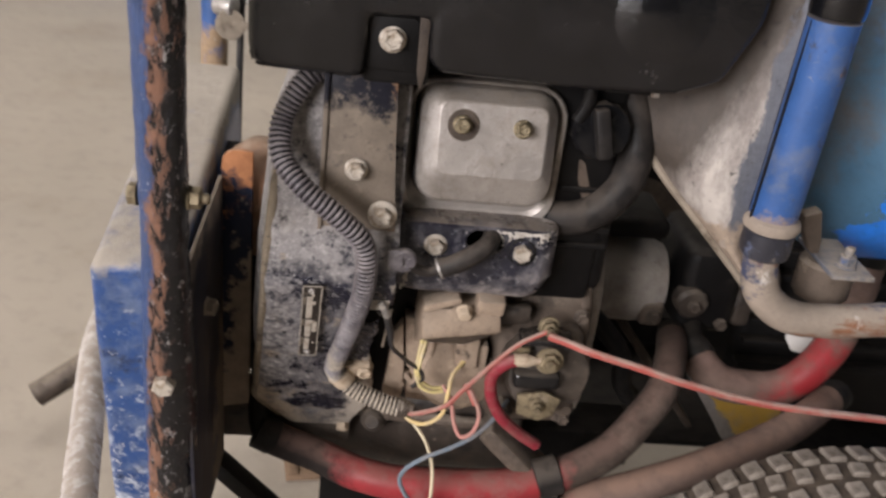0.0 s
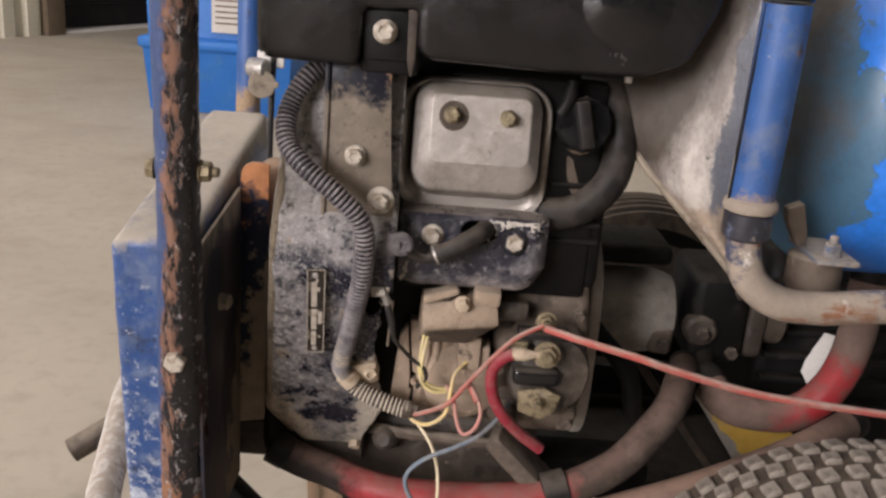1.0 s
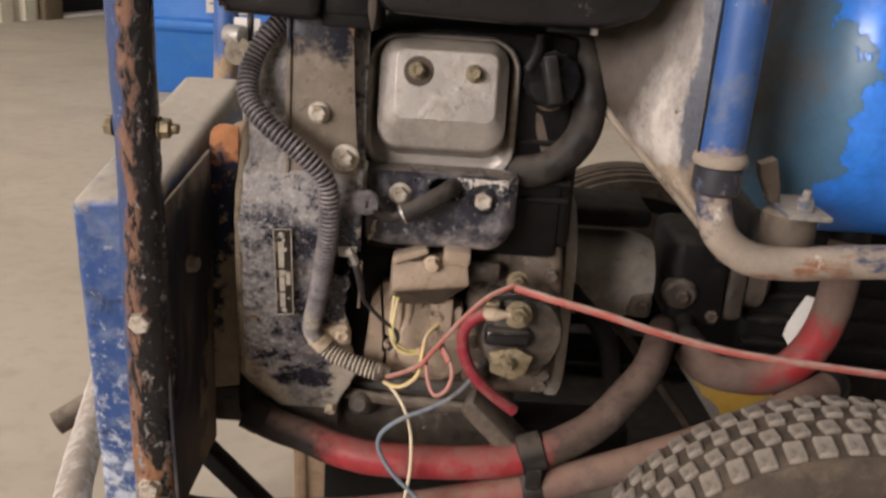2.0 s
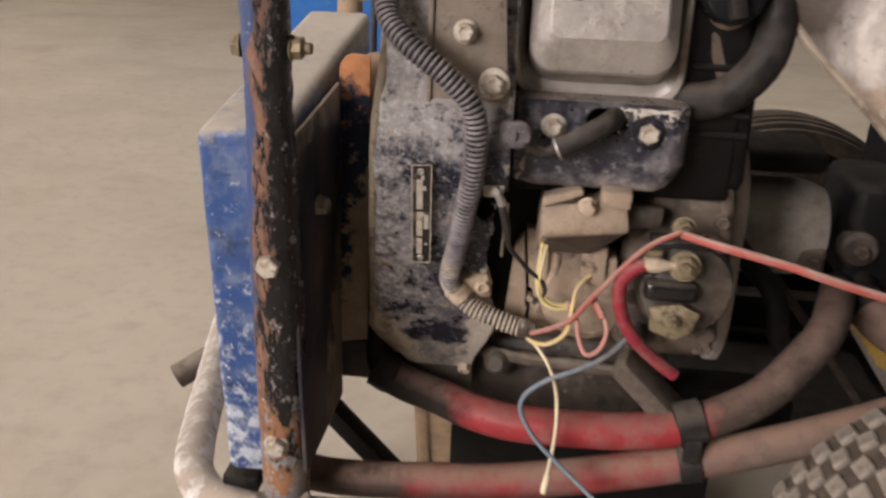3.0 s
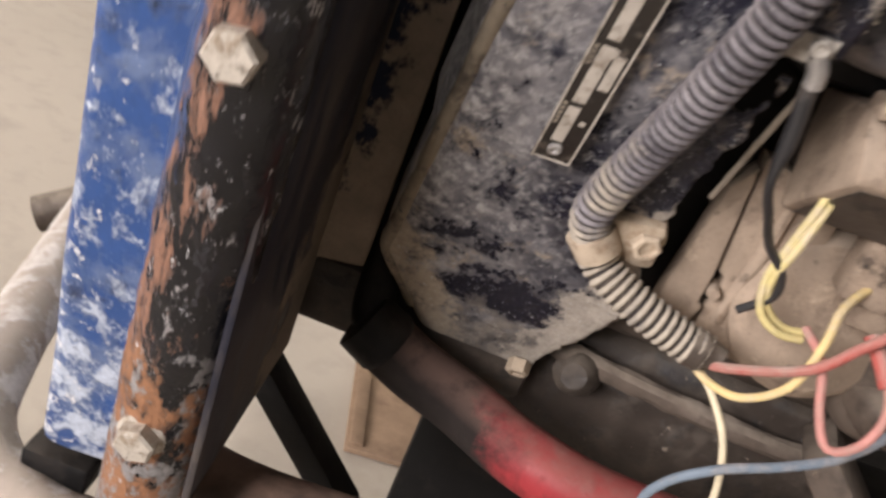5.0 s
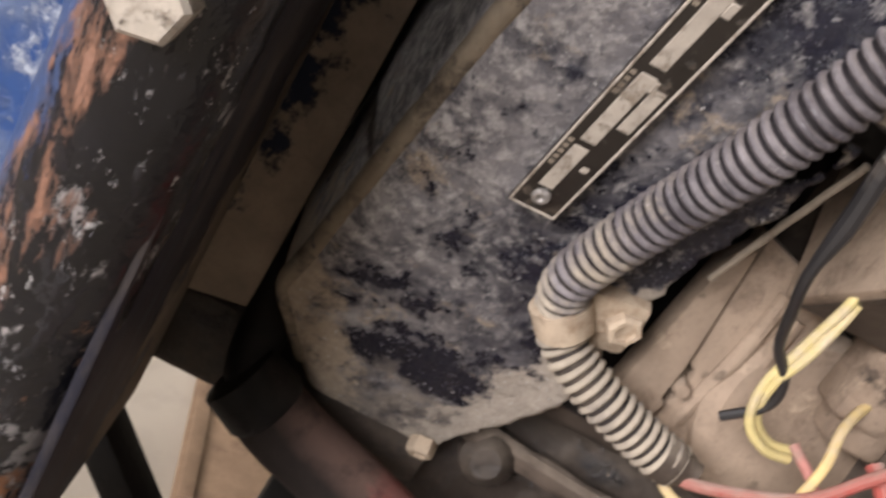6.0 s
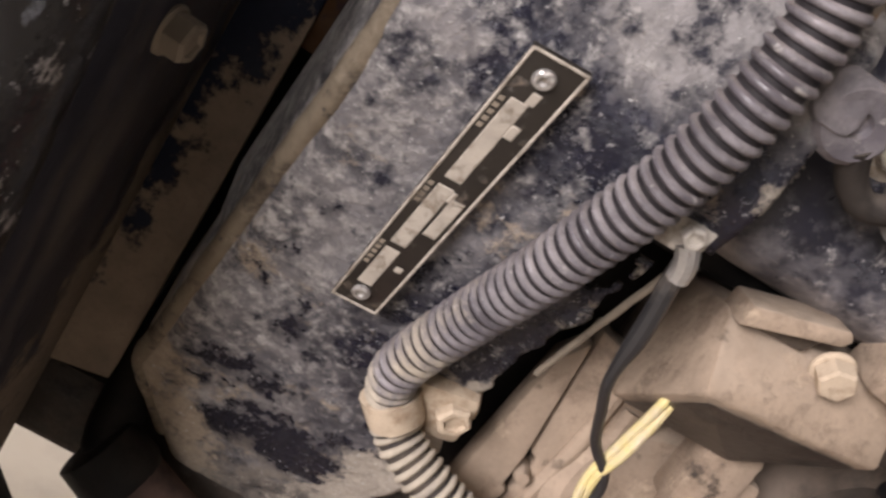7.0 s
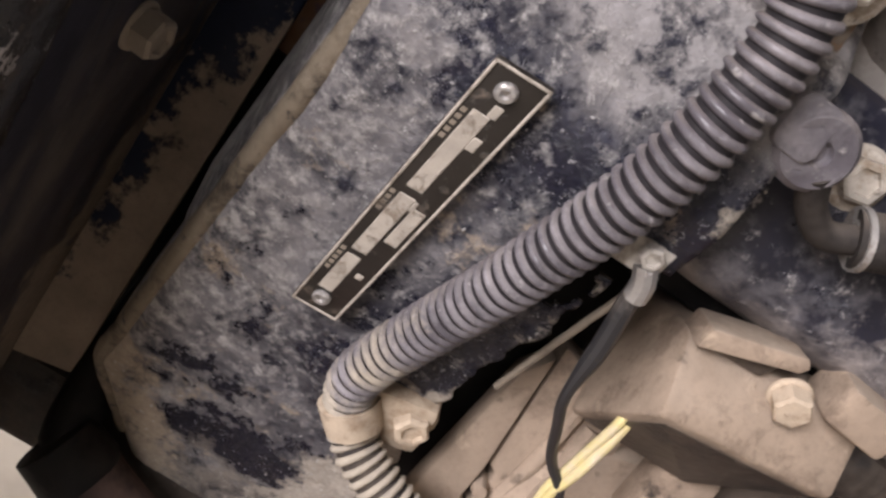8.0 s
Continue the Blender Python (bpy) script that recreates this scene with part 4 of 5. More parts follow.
for i in range(34):
    k = rnd.random()
    r = rnd.uniform(0.0006, 0.0014)
    lathe([(r, -0.0008), (r * 0.8, 0.0006), (0, 0.0010)], facing((0.0915 + 0.0065 * k + rnd.gauss(0, 0.0006), 0.5722, 0.487 + 0.024 * k), (0, -1, 0), rnd.uniform(0, 90)), 6, chalk)
part("chalk_streak", roughened(chalk, 0.0005, 600), M_CRUST, sheet, "pale chalky streak")
part("seam_strip", roughened(tube([(0.0836, 0.5950, 0.4225), (0.0848, 0.5850, 0.4420), (0.0868, 0.5700, 0.4700)], 0.0011, 8, 0.003), 0.0003, 300), M_KHAKI, sheet, "thin bent sheet edge under dust")
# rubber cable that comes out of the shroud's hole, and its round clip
# near-black slab puts shade behind the bolt hole
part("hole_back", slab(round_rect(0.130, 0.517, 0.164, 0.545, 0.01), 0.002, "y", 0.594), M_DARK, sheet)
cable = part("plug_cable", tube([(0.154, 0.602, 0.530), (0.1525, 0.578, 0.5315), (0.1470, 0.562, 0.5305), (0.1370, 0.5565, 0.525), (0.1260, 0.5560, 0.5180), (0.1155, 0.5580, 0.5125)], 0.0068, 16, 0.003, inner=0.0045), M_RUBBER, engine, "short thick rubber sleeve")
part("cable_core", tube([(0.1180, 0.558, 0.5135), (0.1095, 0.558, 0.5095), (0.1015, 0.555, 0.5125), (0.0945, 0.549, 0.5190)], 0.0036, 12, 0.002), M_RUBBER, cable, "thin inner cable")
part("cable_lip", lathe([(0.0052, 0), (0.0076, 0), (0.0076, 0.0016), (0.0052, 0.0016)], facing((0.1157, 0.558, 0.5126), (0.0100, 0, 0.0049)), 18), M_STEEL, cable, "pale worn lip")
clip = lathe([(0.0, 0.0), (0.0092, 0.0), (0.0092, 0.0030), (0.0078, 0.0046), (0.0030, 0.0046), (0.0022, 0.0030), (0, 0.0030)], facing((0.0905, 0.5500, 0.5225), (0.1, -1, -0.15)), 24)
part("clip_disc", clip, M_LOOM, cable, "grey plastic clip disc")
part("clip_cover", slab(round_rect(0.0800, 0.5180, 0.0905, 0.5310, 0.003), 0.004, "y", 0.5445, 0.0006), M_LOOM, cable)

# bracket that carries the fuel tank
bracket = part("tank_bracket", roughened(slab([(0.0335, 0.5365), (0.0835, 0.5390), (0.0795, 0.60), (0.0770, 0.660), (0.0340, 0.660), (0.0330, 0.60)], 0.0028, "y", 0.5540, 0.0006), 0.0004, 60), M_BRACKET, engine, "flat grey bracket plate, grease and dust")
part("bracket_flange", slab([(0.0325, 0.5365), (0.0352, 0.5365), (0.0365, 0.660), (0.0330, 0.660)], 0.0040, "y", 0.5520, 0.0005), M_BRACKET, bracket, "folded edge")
# this slab's near-black colour is the shade behind the bracket
part("bracket_gap", slab([(0.0838, 0.5390), (0.0885, 0.5390), (0.0850, 0.655), (0.0775, 0.655)], 0.02, "y", 0.6050), M_DARK, engine, "dark slab for the shade in the gap behind the bracket")
bolt(bracket, (0.0555, 0.5530, 0.5830), (0, -1, 0.05), 0.0100, 0.0055, 0.0150, 0.002, M_BOLT, 5)
bolt(bracket, (0.0745, 0.5530, 0.5525), (0, -1, 0.05), 0.0105, 0.0060, 0.0195, 0.0022, M_BOLT, 18)

# rocker cover
def ring_at(bm, x0, z0, x1, z1, r, y, tilt):
    return [bm.verts.new((x, y + tilt * (z - 0.59), z)) for x, z in round_rect(x0, z0, x1, z1, r, 6)]


bm = bmesh.new()
T = 0.20
stack = [ring_at(bm, *q, 0.0) for q in ((0.0835, 0.5325, 0.1945, 0.6365, 0.024, 0.6080), (0.0835, 0.5325, 0.1945, 0.6365, 0.024, 0.5940), (0.0841, 0.5331, 0.1939, 0.6360, 0.0235, 0.5910), (0.0853, 0.5345, 0.1927, 0.6350, 0.023, 0.5897), (0.0885, 0.5400, 0.1900, 0.6340, 0.020, 0.5902), (0.0905, 0.5440, 0.1885, 0.6335, 0.019, 0.5925))]
stack += [ring_at(bm, *q, T) for q in ((0.0930, 0.5490, 0.1864, 0.6345, 0.018, 0.6010), (0.0940, 0.5585, 0.1850, 0.6345, 0.017, 0.5755), (0.0948, 0.5605, 0.1845, 0.6340, 0.016, 0.5733), (0.0960, 0.5625, 0.1836, 0.6335, 0.015, 0.5722), (0.1055, 0.5800, 0.1770, 0.6285, 0.007, 0.5630), (0.1070, 0.5815, 0.1757, 0.6275, 0.006, 0.5622))]
for a, b in zip(stack, stack[1:]):
    for k in range(len(a)):
        j = (k + 1) % len(a)
        bm.faces.new((a[k], a[j], b[j], b[k]))
bm.faces.new(stack[0])
bm.faces.new(stack[-1])
cover = part("rocker_cover", bm, M_CAST, engine, "cast aluminium rocker cover, stepped and rounded, dusty", 17)
for lo, hi in (((0.119, 0.593), (0.138, 0.603)), ((0.144, 0.591), (0.151, 0.602)), ((0.155, 0.592), (0.170, 0.596))):
    mark = slab(round_rect(lo[0], lo[1], hi[0], hi[1], 0.0015), 0.0012, "y", 0, 0.0003, 1)
    for v in mark.verts:
        v.co.y += 0.5621 + T * (v.co.z - 0.59)
    part("cast_mark", mark, M_CAST, cover)
part("oil_stain", lathe([(0.0105, 0), (0.0100, 0.0005), (0, 0.0005)], facing((0.1218, 0.5668, 0.6135), (0, -1, 0.2)), 20), M_GRIME, cover, "dark oil ring round the bolt")
for i, (x, z) in enumerate(((0.1210, 0.6140), (0.1602, 0.6140))):
    bolt(cover, (x, 0.5668, z), (0, -1, 0.2), 0.0085, 0.0065, 0.0125, 0.002, M_BRASS, 10 + 15 * i, label="yellow zinc bolt")

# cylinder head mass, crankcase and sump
# head mass coloured near black for the shade behind the shrouds
part("cylinder_head", roughened(box((0.086, 0.600, 0.47), (0.235, 0.76, 0.640), 0.006), 0.001, 40), M_DARK, engine, "grimy cylinder head, shade put into its near-black colour")
part("crankcase", roughened(box((0.0300, 0.640, 0.335), (0.2450, 0.82, 0.49), 0.012, 3), 0.0012, 35), M_GRIME, engine, "cast crankcase under tan dust")
part("crankcase_cover", roughened(box((0.168, 0.606, 0.345), (0.243, 0.66, 0.475), 0.016, 4), 0.0008, 40), M_TANGRIME, engine, "rounded cast side cover")
sump = part("sump", roughened(box((0.040, 0.668, 0.238), (0.222, 0.80, 0.326), 0.014, 4), 0.0016, 45), M_SUMP, engine, "oily brown sump casting")
part("sump_lip", roughened(tube([(0.056, 0.668, 0.312), (0.080, 0.661, 0.310), (0.13, 0.659, 0.307), (0.18, 0.661, 0.304), (0.214, 0.668, 0.302)], 0.0055, 10, 0.005), 0.0010, 90), M_TANGRIME, sump, "dusty cast lip")
part("drain_knob", roughened(lathe([(0.0, 0.010), (0.006, 0.010), (0.0105, 0.006), (0.012, 0.0), (0.012, -0.01)], facing((0.084, 0.661, 0.303), (-0.2, -1, 0.2)), 18), 0.0008, 120), M_SUMP, sump, "oily drain plug boss")
part("sump_foot", roughened(box((-0.02, -0.008, 0), (0.02, 0.008, 0.09), 0.004, m=facing((0.178, 0.625, 0.335), (0.75, -0.15, -0.7))), 0.0006, 60), M_TANGRIME, engine, "cast mounting leg")
part("back_plate", slab(round_rect(0.636, 0.310, 0.880, 0.500, 0.06), 0.010, "x", 0.2480, 0.003), M_HOUSING, engine, "round cast flange edge")
# tan plates behind the wires
plate = part("stator_plate", roughened(slab([(0.0870, 0.364), (0.1010, 0.360), (0.1047, 0.3765), (0.1025, 0.3772), (0.1028, 0.3900), (0.0988, 0.4340), (0.0925, 0.4240)], 0.012, "y", 0.6120, 0.0012), 0.0003, 80), M_CASTDIRT, engine, "flat plate caked in tan dust")
part("second_plate", roughened(slab([(0.1060, 0.360), (0.1320, 0.358), (0.1350, 0.4300), (0.1000, 0.4380), (0.1042, 0.3910), (0.1078, 0.3895), (0.1078, 0.3790), (0.1060, 0.3770)], 0.014, "y", 0.6150, 0.0014), 0.0005, 60), M_CASTDIRT, plate, "plate beside it, notched, under tan dust")
part("plate_nub", roughened(lathe([(0.0, 0.004), (0.0022, 0.0036), (0.0030, 0.0), (0.0030, -0.006)], facing((0.1060, 0.6140, 0.3835), (0, -1, 0)), 10), 0.0004, 300), M_CASTDIRT, plate)
for x0, x1, z0, z1 in ((0.1120, 0.1160, 0.372, 0.425), (0.1205, 0.1235, 0.380, 0.420)):
    part("plate_swell", roughened(tube([(x0, 0.6155, z0), ((x0 + x1) / 2 + 0.001, 0.6145, (z0 + z1) / 2), (x1, 0.6155, z1)], 0.0030, 10, 0.004), 0.0003, 120), M_CASTDIRT, plate)
# added near-black sheet, shade seen between torn shroud and plates
part("shade_backing", box((0.0660, 0.6300, 0.350), (0.1100, 0.6360, 0.470), 0.002), M_DARK, engine, "near-black sheet for the shade between shroud and plates")
for x, z, r in ((0.182, 0.366, 0.010), (0.228, 0.438, 0.009), (0.224, 0.380, 0.011), (0.176, 0.400, 0.008)):
    part("cast_lump", roughened(lathe([(0.0, 0.010), (r * 0.6, 0.009), (r, 0.003), (r * 1.1, -0.02)], facing((x, 0.600, z), (0.1, -1, 0.1)), 16), 0.0016, 110), M_TANGRIME, engine)
part("lead_clip", roughened(box((0.168, 0.590, 0.452), (0.192, 0.600, 0.468), 0.003), 0.0012, 120), M_SUMP, engine, "oily lead clip")
part("boss", roughened(lathe([(0.034, -0.02), (0.034, 0.006), (0.029, 0.010), (0.0, 0.012)], facing((0.146, 0.622, 0.388), (0.1, -1, 0.15)), 30), 0.0007, 70), M_CASTDIRT, engine, "round cast boss under dust")
part("connector", roughened(box((0.146, 0.600, 0.395), (0.166, 0.625, 0.425), 0.003), 0.0004, 90), M_CASTDIRT, engine, "dusty wire connector")

# voltage regulator block
HOOD = {"a": (0.1090, 0.5770, 0.4715), "b": (0.1680, 0.5730, 0.4553), "c": (0.1655, 0.5790, 0.4760), "e": (0.1112, 0.5630, 0.4520), "f": (0.1065, 0.5990, 0.4270), "g": (0.1070, 0.6180, 0.4560), "h": (0.1470, 0.5960, 0.4290), "k": (0.1680, 0.6200, 0.4440), "l": (0.1660, 0.6250, 0.4760), "m": (0.1090, 0.6250, 0.4660)}
bm = bmesh.new()
for q in HOOD.values():
    bm.verts.new(q)
bmesh.ops.convex_hull(bm, input=bm.verts[:])
bmesh.ops.dissolve_limit(bm, angle_limit=radians(6), verts=bm.verts[:], edges=bm.edges[:])
bmesh.ops.bevel(bm, geom=bm.edges[:], offset=0.0011, segments=2, profile=0.5, affect="EDGES")
bmesh.ops.triangulate(bm, faces=bm.faces[:])
bmesh.ops.subdivide_edges(bm, edges=[e for e in bm.edges if e.calc_length() > 0.008], cuts=3, use_grid_fill=True)
reg_ = part("regulator", roughened(bm, 0.0003, 90), M_CASTDIRT, engine, "hooded regulator block caked in tan dust")
quad = [Vector(HOOD[k]) for k in "ebhf"]
mid = sum(quad, Vector()) / 4
under_way = (quad[1] - quad[0]).cross(quad[3] - quad[0]).normalized()
if under_way.z > 0:
    under_way = -under_way
bm = bmesh.new()
rim_in = [bm.verts.new(q.lerp(mid, 0.13) + under_way * 0.0010) for q in quad]
bm.faces.new(rim_in)
bmesh.ops.solidify(bm, geom=bm.faces[:], thickness=0.0022)
# dark colour gives the solid block the shade of a hollow
part("hollow_underside", roughened(bm, 0.0002, 90), M_SUMP, reg_, "dark slab, the hollow underside's shade put into its colour")
part("underside_post", roughened(box((0.140, 0.596, 0.405), (0.158, 0.612, 0.434), 0.002), 0.0005, 90), M_CASTDIRT, reg_, "dusty stub under the block")
part("regulator_lid", roughened(slab([(0.1092, 0.4695), (0.1350, 0.4785), (0.1367, 0.4812), (0.1345, 0.4835), (0.1098, 0.4760)], 0.016, "y", 0.5690, 0.0010), 0.0003, 90), M_CASTDIRT, reg_, "raised ledge along the block's top")
part("lid_pocket", slab([(0.1125, 0.4700), (0.1335, 0.4775), (0.1300, 0.4715)], 0.006, "y", 0.5742, 0.0004), M_GRIME, reg_, "darker slab under the ledge")
part("regulator_ear", roughened(box((-0.010, -0.009, -0.006), (0.010, 0.010, 0.006), 0.002, m=pose(0.1575, 0.5760, 0.4790, 8, 4, 0)), 0.0004, 90), M_CASTDIRT, reg_)
bolt(reg_, (0.1392, 0.5735, 0.4722), (0.05, -1, -0.35), 0.0092, 0.0058, 0.0118, 0.0014, M_TANBOLT, 12, dished=False)
bolt(engine, (0.176, 0.603, 0.447), (0, -1, 0), 0.009, 0.002, 0.012, 0.001, M_GRIME, name="screw")

# solenoid with its terminals
sol = part("solenoid", roughened(lathe([(0.0, -0.004), (0.020, -0.004), (0.031, 0.0), (0.034, 0.006), (0.034, 0.04)], facing((0.212, 0.583, 0.413), (0.05, -1, 0.1)) @ Matrix.Scale(-1, 4, (0, 0, 1)), 30), 0.0012, 90), M_SUMP, engine, "round starter solenoid end, oily and dusty")
part("terminal_block", roughened(box((0.183, 0.571, 0.407), (0.219, 0.592, 0.421), 0.004, 3), 0.0005, 80), M_PLASTIC, sol, "glossy black terminal block")
part("top_block", roughened(box((0.184, 0.572, 0.4455), (0.224, 0.590, 0.4510), 0.002), 0.0004, 80), M_PLASTIC, sol, "black insulating bar")
part("bracket_tab", roughened(slab([(0.189, 0.386), (0.206, 0.380), (0.217, 0.386), (0.221, 0.401), (0.208, 0.407), (0.187, 0.404)], 0.003, "y", 0.5690, 0.0006), 0.0006, 120), M_TERMINAL, sol, "tan tab with a bolt hole")
# flat near-black disc, the hole's inner shade as colour
part("tab_hole", lathe([(0.0045, 0), (0.0045, 0.0012), (0.0, 0.0012)], facing((0.2030, 0.5688, 0.3955), (0, -1, 0)), 16), M_DARK, sol)
for (x, y, z), w in (((0.2070, 0.5720, 0.4345), 0.0155), ((0.2030, 0.5690, 0.3955), 0.009), ((0.2050, 0.5830, 0.4570), 0.012)):
    part("ring_terminal", lathe([(0.0035, 0), (w * 0.68, 0), (w * 0.68, 0.0018), (0.0035, 0.0018)], facing((x, y, z), (0, -1, 0.15)), 20), M_TERMINAL, sol)
    bolt(sol, (x, y - 0.001, z), (0, -1, 0.15), w * 0.85, 0.0050, w * 1.15, 0.0015, M_TERMINAL, 12, "nut", tail=0.004)
part("cable_crimp", roughened(tube([(0.1800, 0.5705, 0.4340), (0.1900, 0.5705, 0.4340), (0.2010, 0.5705, 0.4345)], lambda s: 0.0052 - 0.0025 * max(0, min(1, (s - 0.010) / 0.008)), 14, 0.002), 0.0003, 150), M_TANBOLT, sol, "dusty crimped cable end")
part("terminal_tab", box((0.178, 0.573, 0.4375), (0.192, 0.576, 0.4435), 0.0008), M_BRASS, sol)
for x, z, r in ((0.2316, 0.398, 0.0085), (0.2330, 0.3725, 0.0075), (0.2300, 0.424, 0.0065)):
    part("cast_lump", roughened(lathe([(0.0, 0.008), (r * 0.6, 0.007), (r, 0.002), (r * 1.1, -0.02)], facing((x, 0.600, z), (0.1, -1, 0.1)), 16), 0.0014, 130), M_TANGRIME, engine)
part("flange_rim", roughened(tube([(0.2230 + 0.016 * math.cos(radians(a)), 0.612, 0.424 + 0.080 * math.sin(radians(a))) for a in range(-64, 81, 8)], 0.0056, 12, 0.004), 0.0007, 90), M_TANGRIME, engine, "cast flange rim")
for a in (-48, 5, 52):
    bolt(engine, (0.2260 + 0.010 * math.cos(radians(a)), 0.598, 0.410 + 0.062 * math.sin(radians(a))), (0, -1, 0), 0.0085, 0.005, 0.012, 0.0015, M_TANGRIME, 7)

# coupling, pump block, oil filler
part("coupling_housing", roughened(lathe([(0.0, 0.0), (0.033, 0.0), (0.0420, 0.004), (0.0428, 0.012), (0.0428, 0.070), (0.0400, 0.084), (0.036, 0.094), (0.0, 0.094)], facing((0.2590, 0.785, 0.3970), (1, 0, 0)), 44), 0.0007, 40), M_HOUSING, engine, "round cast coupling housing, grey under brown dust")
part("housing_ear", roughened(box((0.3290, 0.742, 0.366), (0.3530, 0.77, 0.392), 0.006, 3), 0.0008, 70), M_TANGRIME, engine, "cast lug on the housing")
part("housing_top", roughened(box((0.2660, 0.752, 0.452), (0.3440, 0.83, 0.472), 0.008, 3), 0.0006, 50), M_DARK, engine, "near-black block on top of the housing")
part("housing_bolt", hex_head(0.010, 0.005, 0.014, 0.0015), M_GRIME, engine).matrix_basis = facing((0.342, 0.7420, 0.379), (0, -1, 0))
pump = thing("pump", (0.40, 0.78, 0.33), "dark grimy hydraulic pump block with fittings", "pump")
# body coloured near black for the shadow of tank and guard
part("pump_body", roughened(box((0.368, 0.752, 0.357), (0.425, 0.85, 0.4465), 0.012, 3), 0.0026, 55), M_DARK, pump, "rough cast body, shade put into its near-black colour")
part("pump_flange", roughened(box((0.425, 0.758, 0.362), (0.447, 0.85, 0.438), 0.008, 3), 0.0016, 60), M_SUMP, pump)
part("port_boss", roughened(lathe([(0.016, -0.01), (0.016, 0.004), (0.013, 0.008), (0.0, 0.008)], facing((0.379, 0.752, 0.392), (0, -1, 0)), 20), 0.0012, 90), M_SUMP, pump, "port boss round the plug")
part("pump_cap", roughened(lathe([(0.030, 0), (0.030, 0.018), (0.022, 0.024), (0, 0.024)], facing((0.447, 0.79, 0.40), (1, 0, 0)), 20), 0.0005, 60), M_GRIME, pump)
for x, z in ((0.379, 0.392), (0.412, 0.4335), (0.412, 0.371)):
    bolt(pump, (x, 0.744 if z < 0.4 and x < 0.4 else 0.751, z), (0, -1, 0), 0.011, 0.006, 0.0, 0.001, M_GRIME)
part("elbow_fitting", roughened(tube([(0.392, 0.765, 0.364), (0.386, 0.745, 0.360), (0.384, 0.728, 0.353)], 0.011, 14), 0.0004, 80), M_DARK, pump)
filler = part("oil_cap", lathe([(0.0195, 0), (0.0200, 0.002), (0.0200, 0.012), (0.0185, 0.015), (0.0, 0.0155)], facing((0.2160, 0.5980, 0.609), (0.05, -1, 0.15)), 28), M_PLASTIC, engine, "black ribbed oil filler cap")
part("cap_grip", box((-0.005, -0.017, 0), (0.005, 0.017, 0.010), 0.002, m=facing((0.2155, 0.5835, 0.6110), (0.05, -1, 0.15), 12)), M_RUBBER, filler, "dusty raised grip bar")
part("filler_neck", tube([(0.2180, 0.592, 0.607), (0.2160, 0.63, 0.585), (0.214, 0.67, 0.55)], 0.015, 16), M_CASTDIRT, engine)
for k in range(14):
    a = 2 * math.pi * k / 14
    part("cap_rib", box((-0.0016, 0.0180, 0.001), (0.0016, 0.0206, 0.0125), 0.0006, 1, m=facing((0.2160, 0.5980, 0.609), (0.05, -1, 0.15), math.degrees(a))), M_PLASTIC, filler)
part("cap_lever", roughened(tube([(0.206, 0.590, 0.640), (0.204, 0.586, 0.628), (0.199, 0.586, 0.617)], 0.0045, 10, 0.003), 0.0008, 120), M_DARK, engine, "bent grimy lever")
part("filler_base", roughened(box((0.2020, 0.600, 0.548), (0.2270, 0.64, 0.590), 0.008, 3), 0.0016, 70), M_TANGRIME, engine, "brown cast base of the oil filler")
for z in (0.516, 0.529, 0.560):
    part("cooling_fin", roughened(box((0.198, 0.598, z), (0.240, 0.640, z + 0.004), 0.001, 1), 0.0008, 80), M_DARK, engine)
# near-black colour replaces the shade that clutter casts here
part("head_side", roughened(box((0.196, 0.605, 0.475), (0.245, 0.70, 0.60), 0.010, 3), 0.0014, 45), M_DARK, engine, "grimy side of the cylinder head, darkened for shade")

# ---- fuel tank ----
tank = thing("fuel_tank", (0.14, 0.66, 0.647), "moulded black plastic fuel tank with a recessed bolt", "fuel tank")
out = [(-0.012, 0.82), (-0.0125, 0.656), (-0.009, 0.648), (-0.001, 0.646), (0.050, 0.645), (0.0570, 0.648), (0.0570, 0.684), (0.0930, 0.684), (0.0930, 0.660), (0.1000, 0.653), (0.180, 0.650), (0.245, 0.652), (0.272, 0.662), (0.290, 0.70), (0.296, 0.82)]
part("tank_shell", roughened(slab(out, 0.26, "y", 0.5400, 0.007, 4), 0.0008, 25), M_PLASTIC, tank, "glossy black moulded shell")
recess = part("bolt_recess", roughened(box((0.055, 0.552, 0.640), (0.0955, 0.60, 0.690), 0.004), 0.0003, 60), M_DARK, tank, "recessed mounting lug")
part("bolt_plate", slab(round_rect(0.0570, 0.650, 0.0880, 0.682, 0.005), 0.003, "y", 0.549, 0.0006), M_DARK, recess)
bolt(recess, (0.0720, 0.5500, 0.6690), (0, -1, 0.1), 0.0115, 0.0065, 0.0165, 0.002, M_BOLT, 15)
part("tab", slab([(0.0895, 0.642), (0.0910, 0.640), (0.0930, 0.652), (0.0930, 0.684), (0.0870, 0.684), (0.0875, 0.652)], 0.003, "y", 0.5440, 0.0005), M_GRIME, recess, "dark metal tab")
part("tank_swell", roughened(lathe([(0.0, 0.0), (0.020, 0.002), (0.036, 0.010), (0.042, 0.026), (0.043, 0.12)], facing((0.228, 0.5330, 0.700), (0, 1, 0)), 28), 0.0006, 30), M_PLASTIC, tank, "glossy rounded moulding")
part("tank_flange", box((0.206, 0.556, 0.6465), (0.2390, 0.60, 0.6505), 0.0012), M_DARK, tank, "dark lip under the tank")
part("clip", box((0.2350, 0.5545, 0.6462), (0.2400, 0.5570, 0.6520), 0.0008), M_STEEL, tank, "bare metal clip")

# ---- blue pressure tank ----
air = thing("pressure_tank", (0.55, 0.72, 0.50), "large faded blue steel pressure tank with bright scraped patches", "tank")
R = 0.150
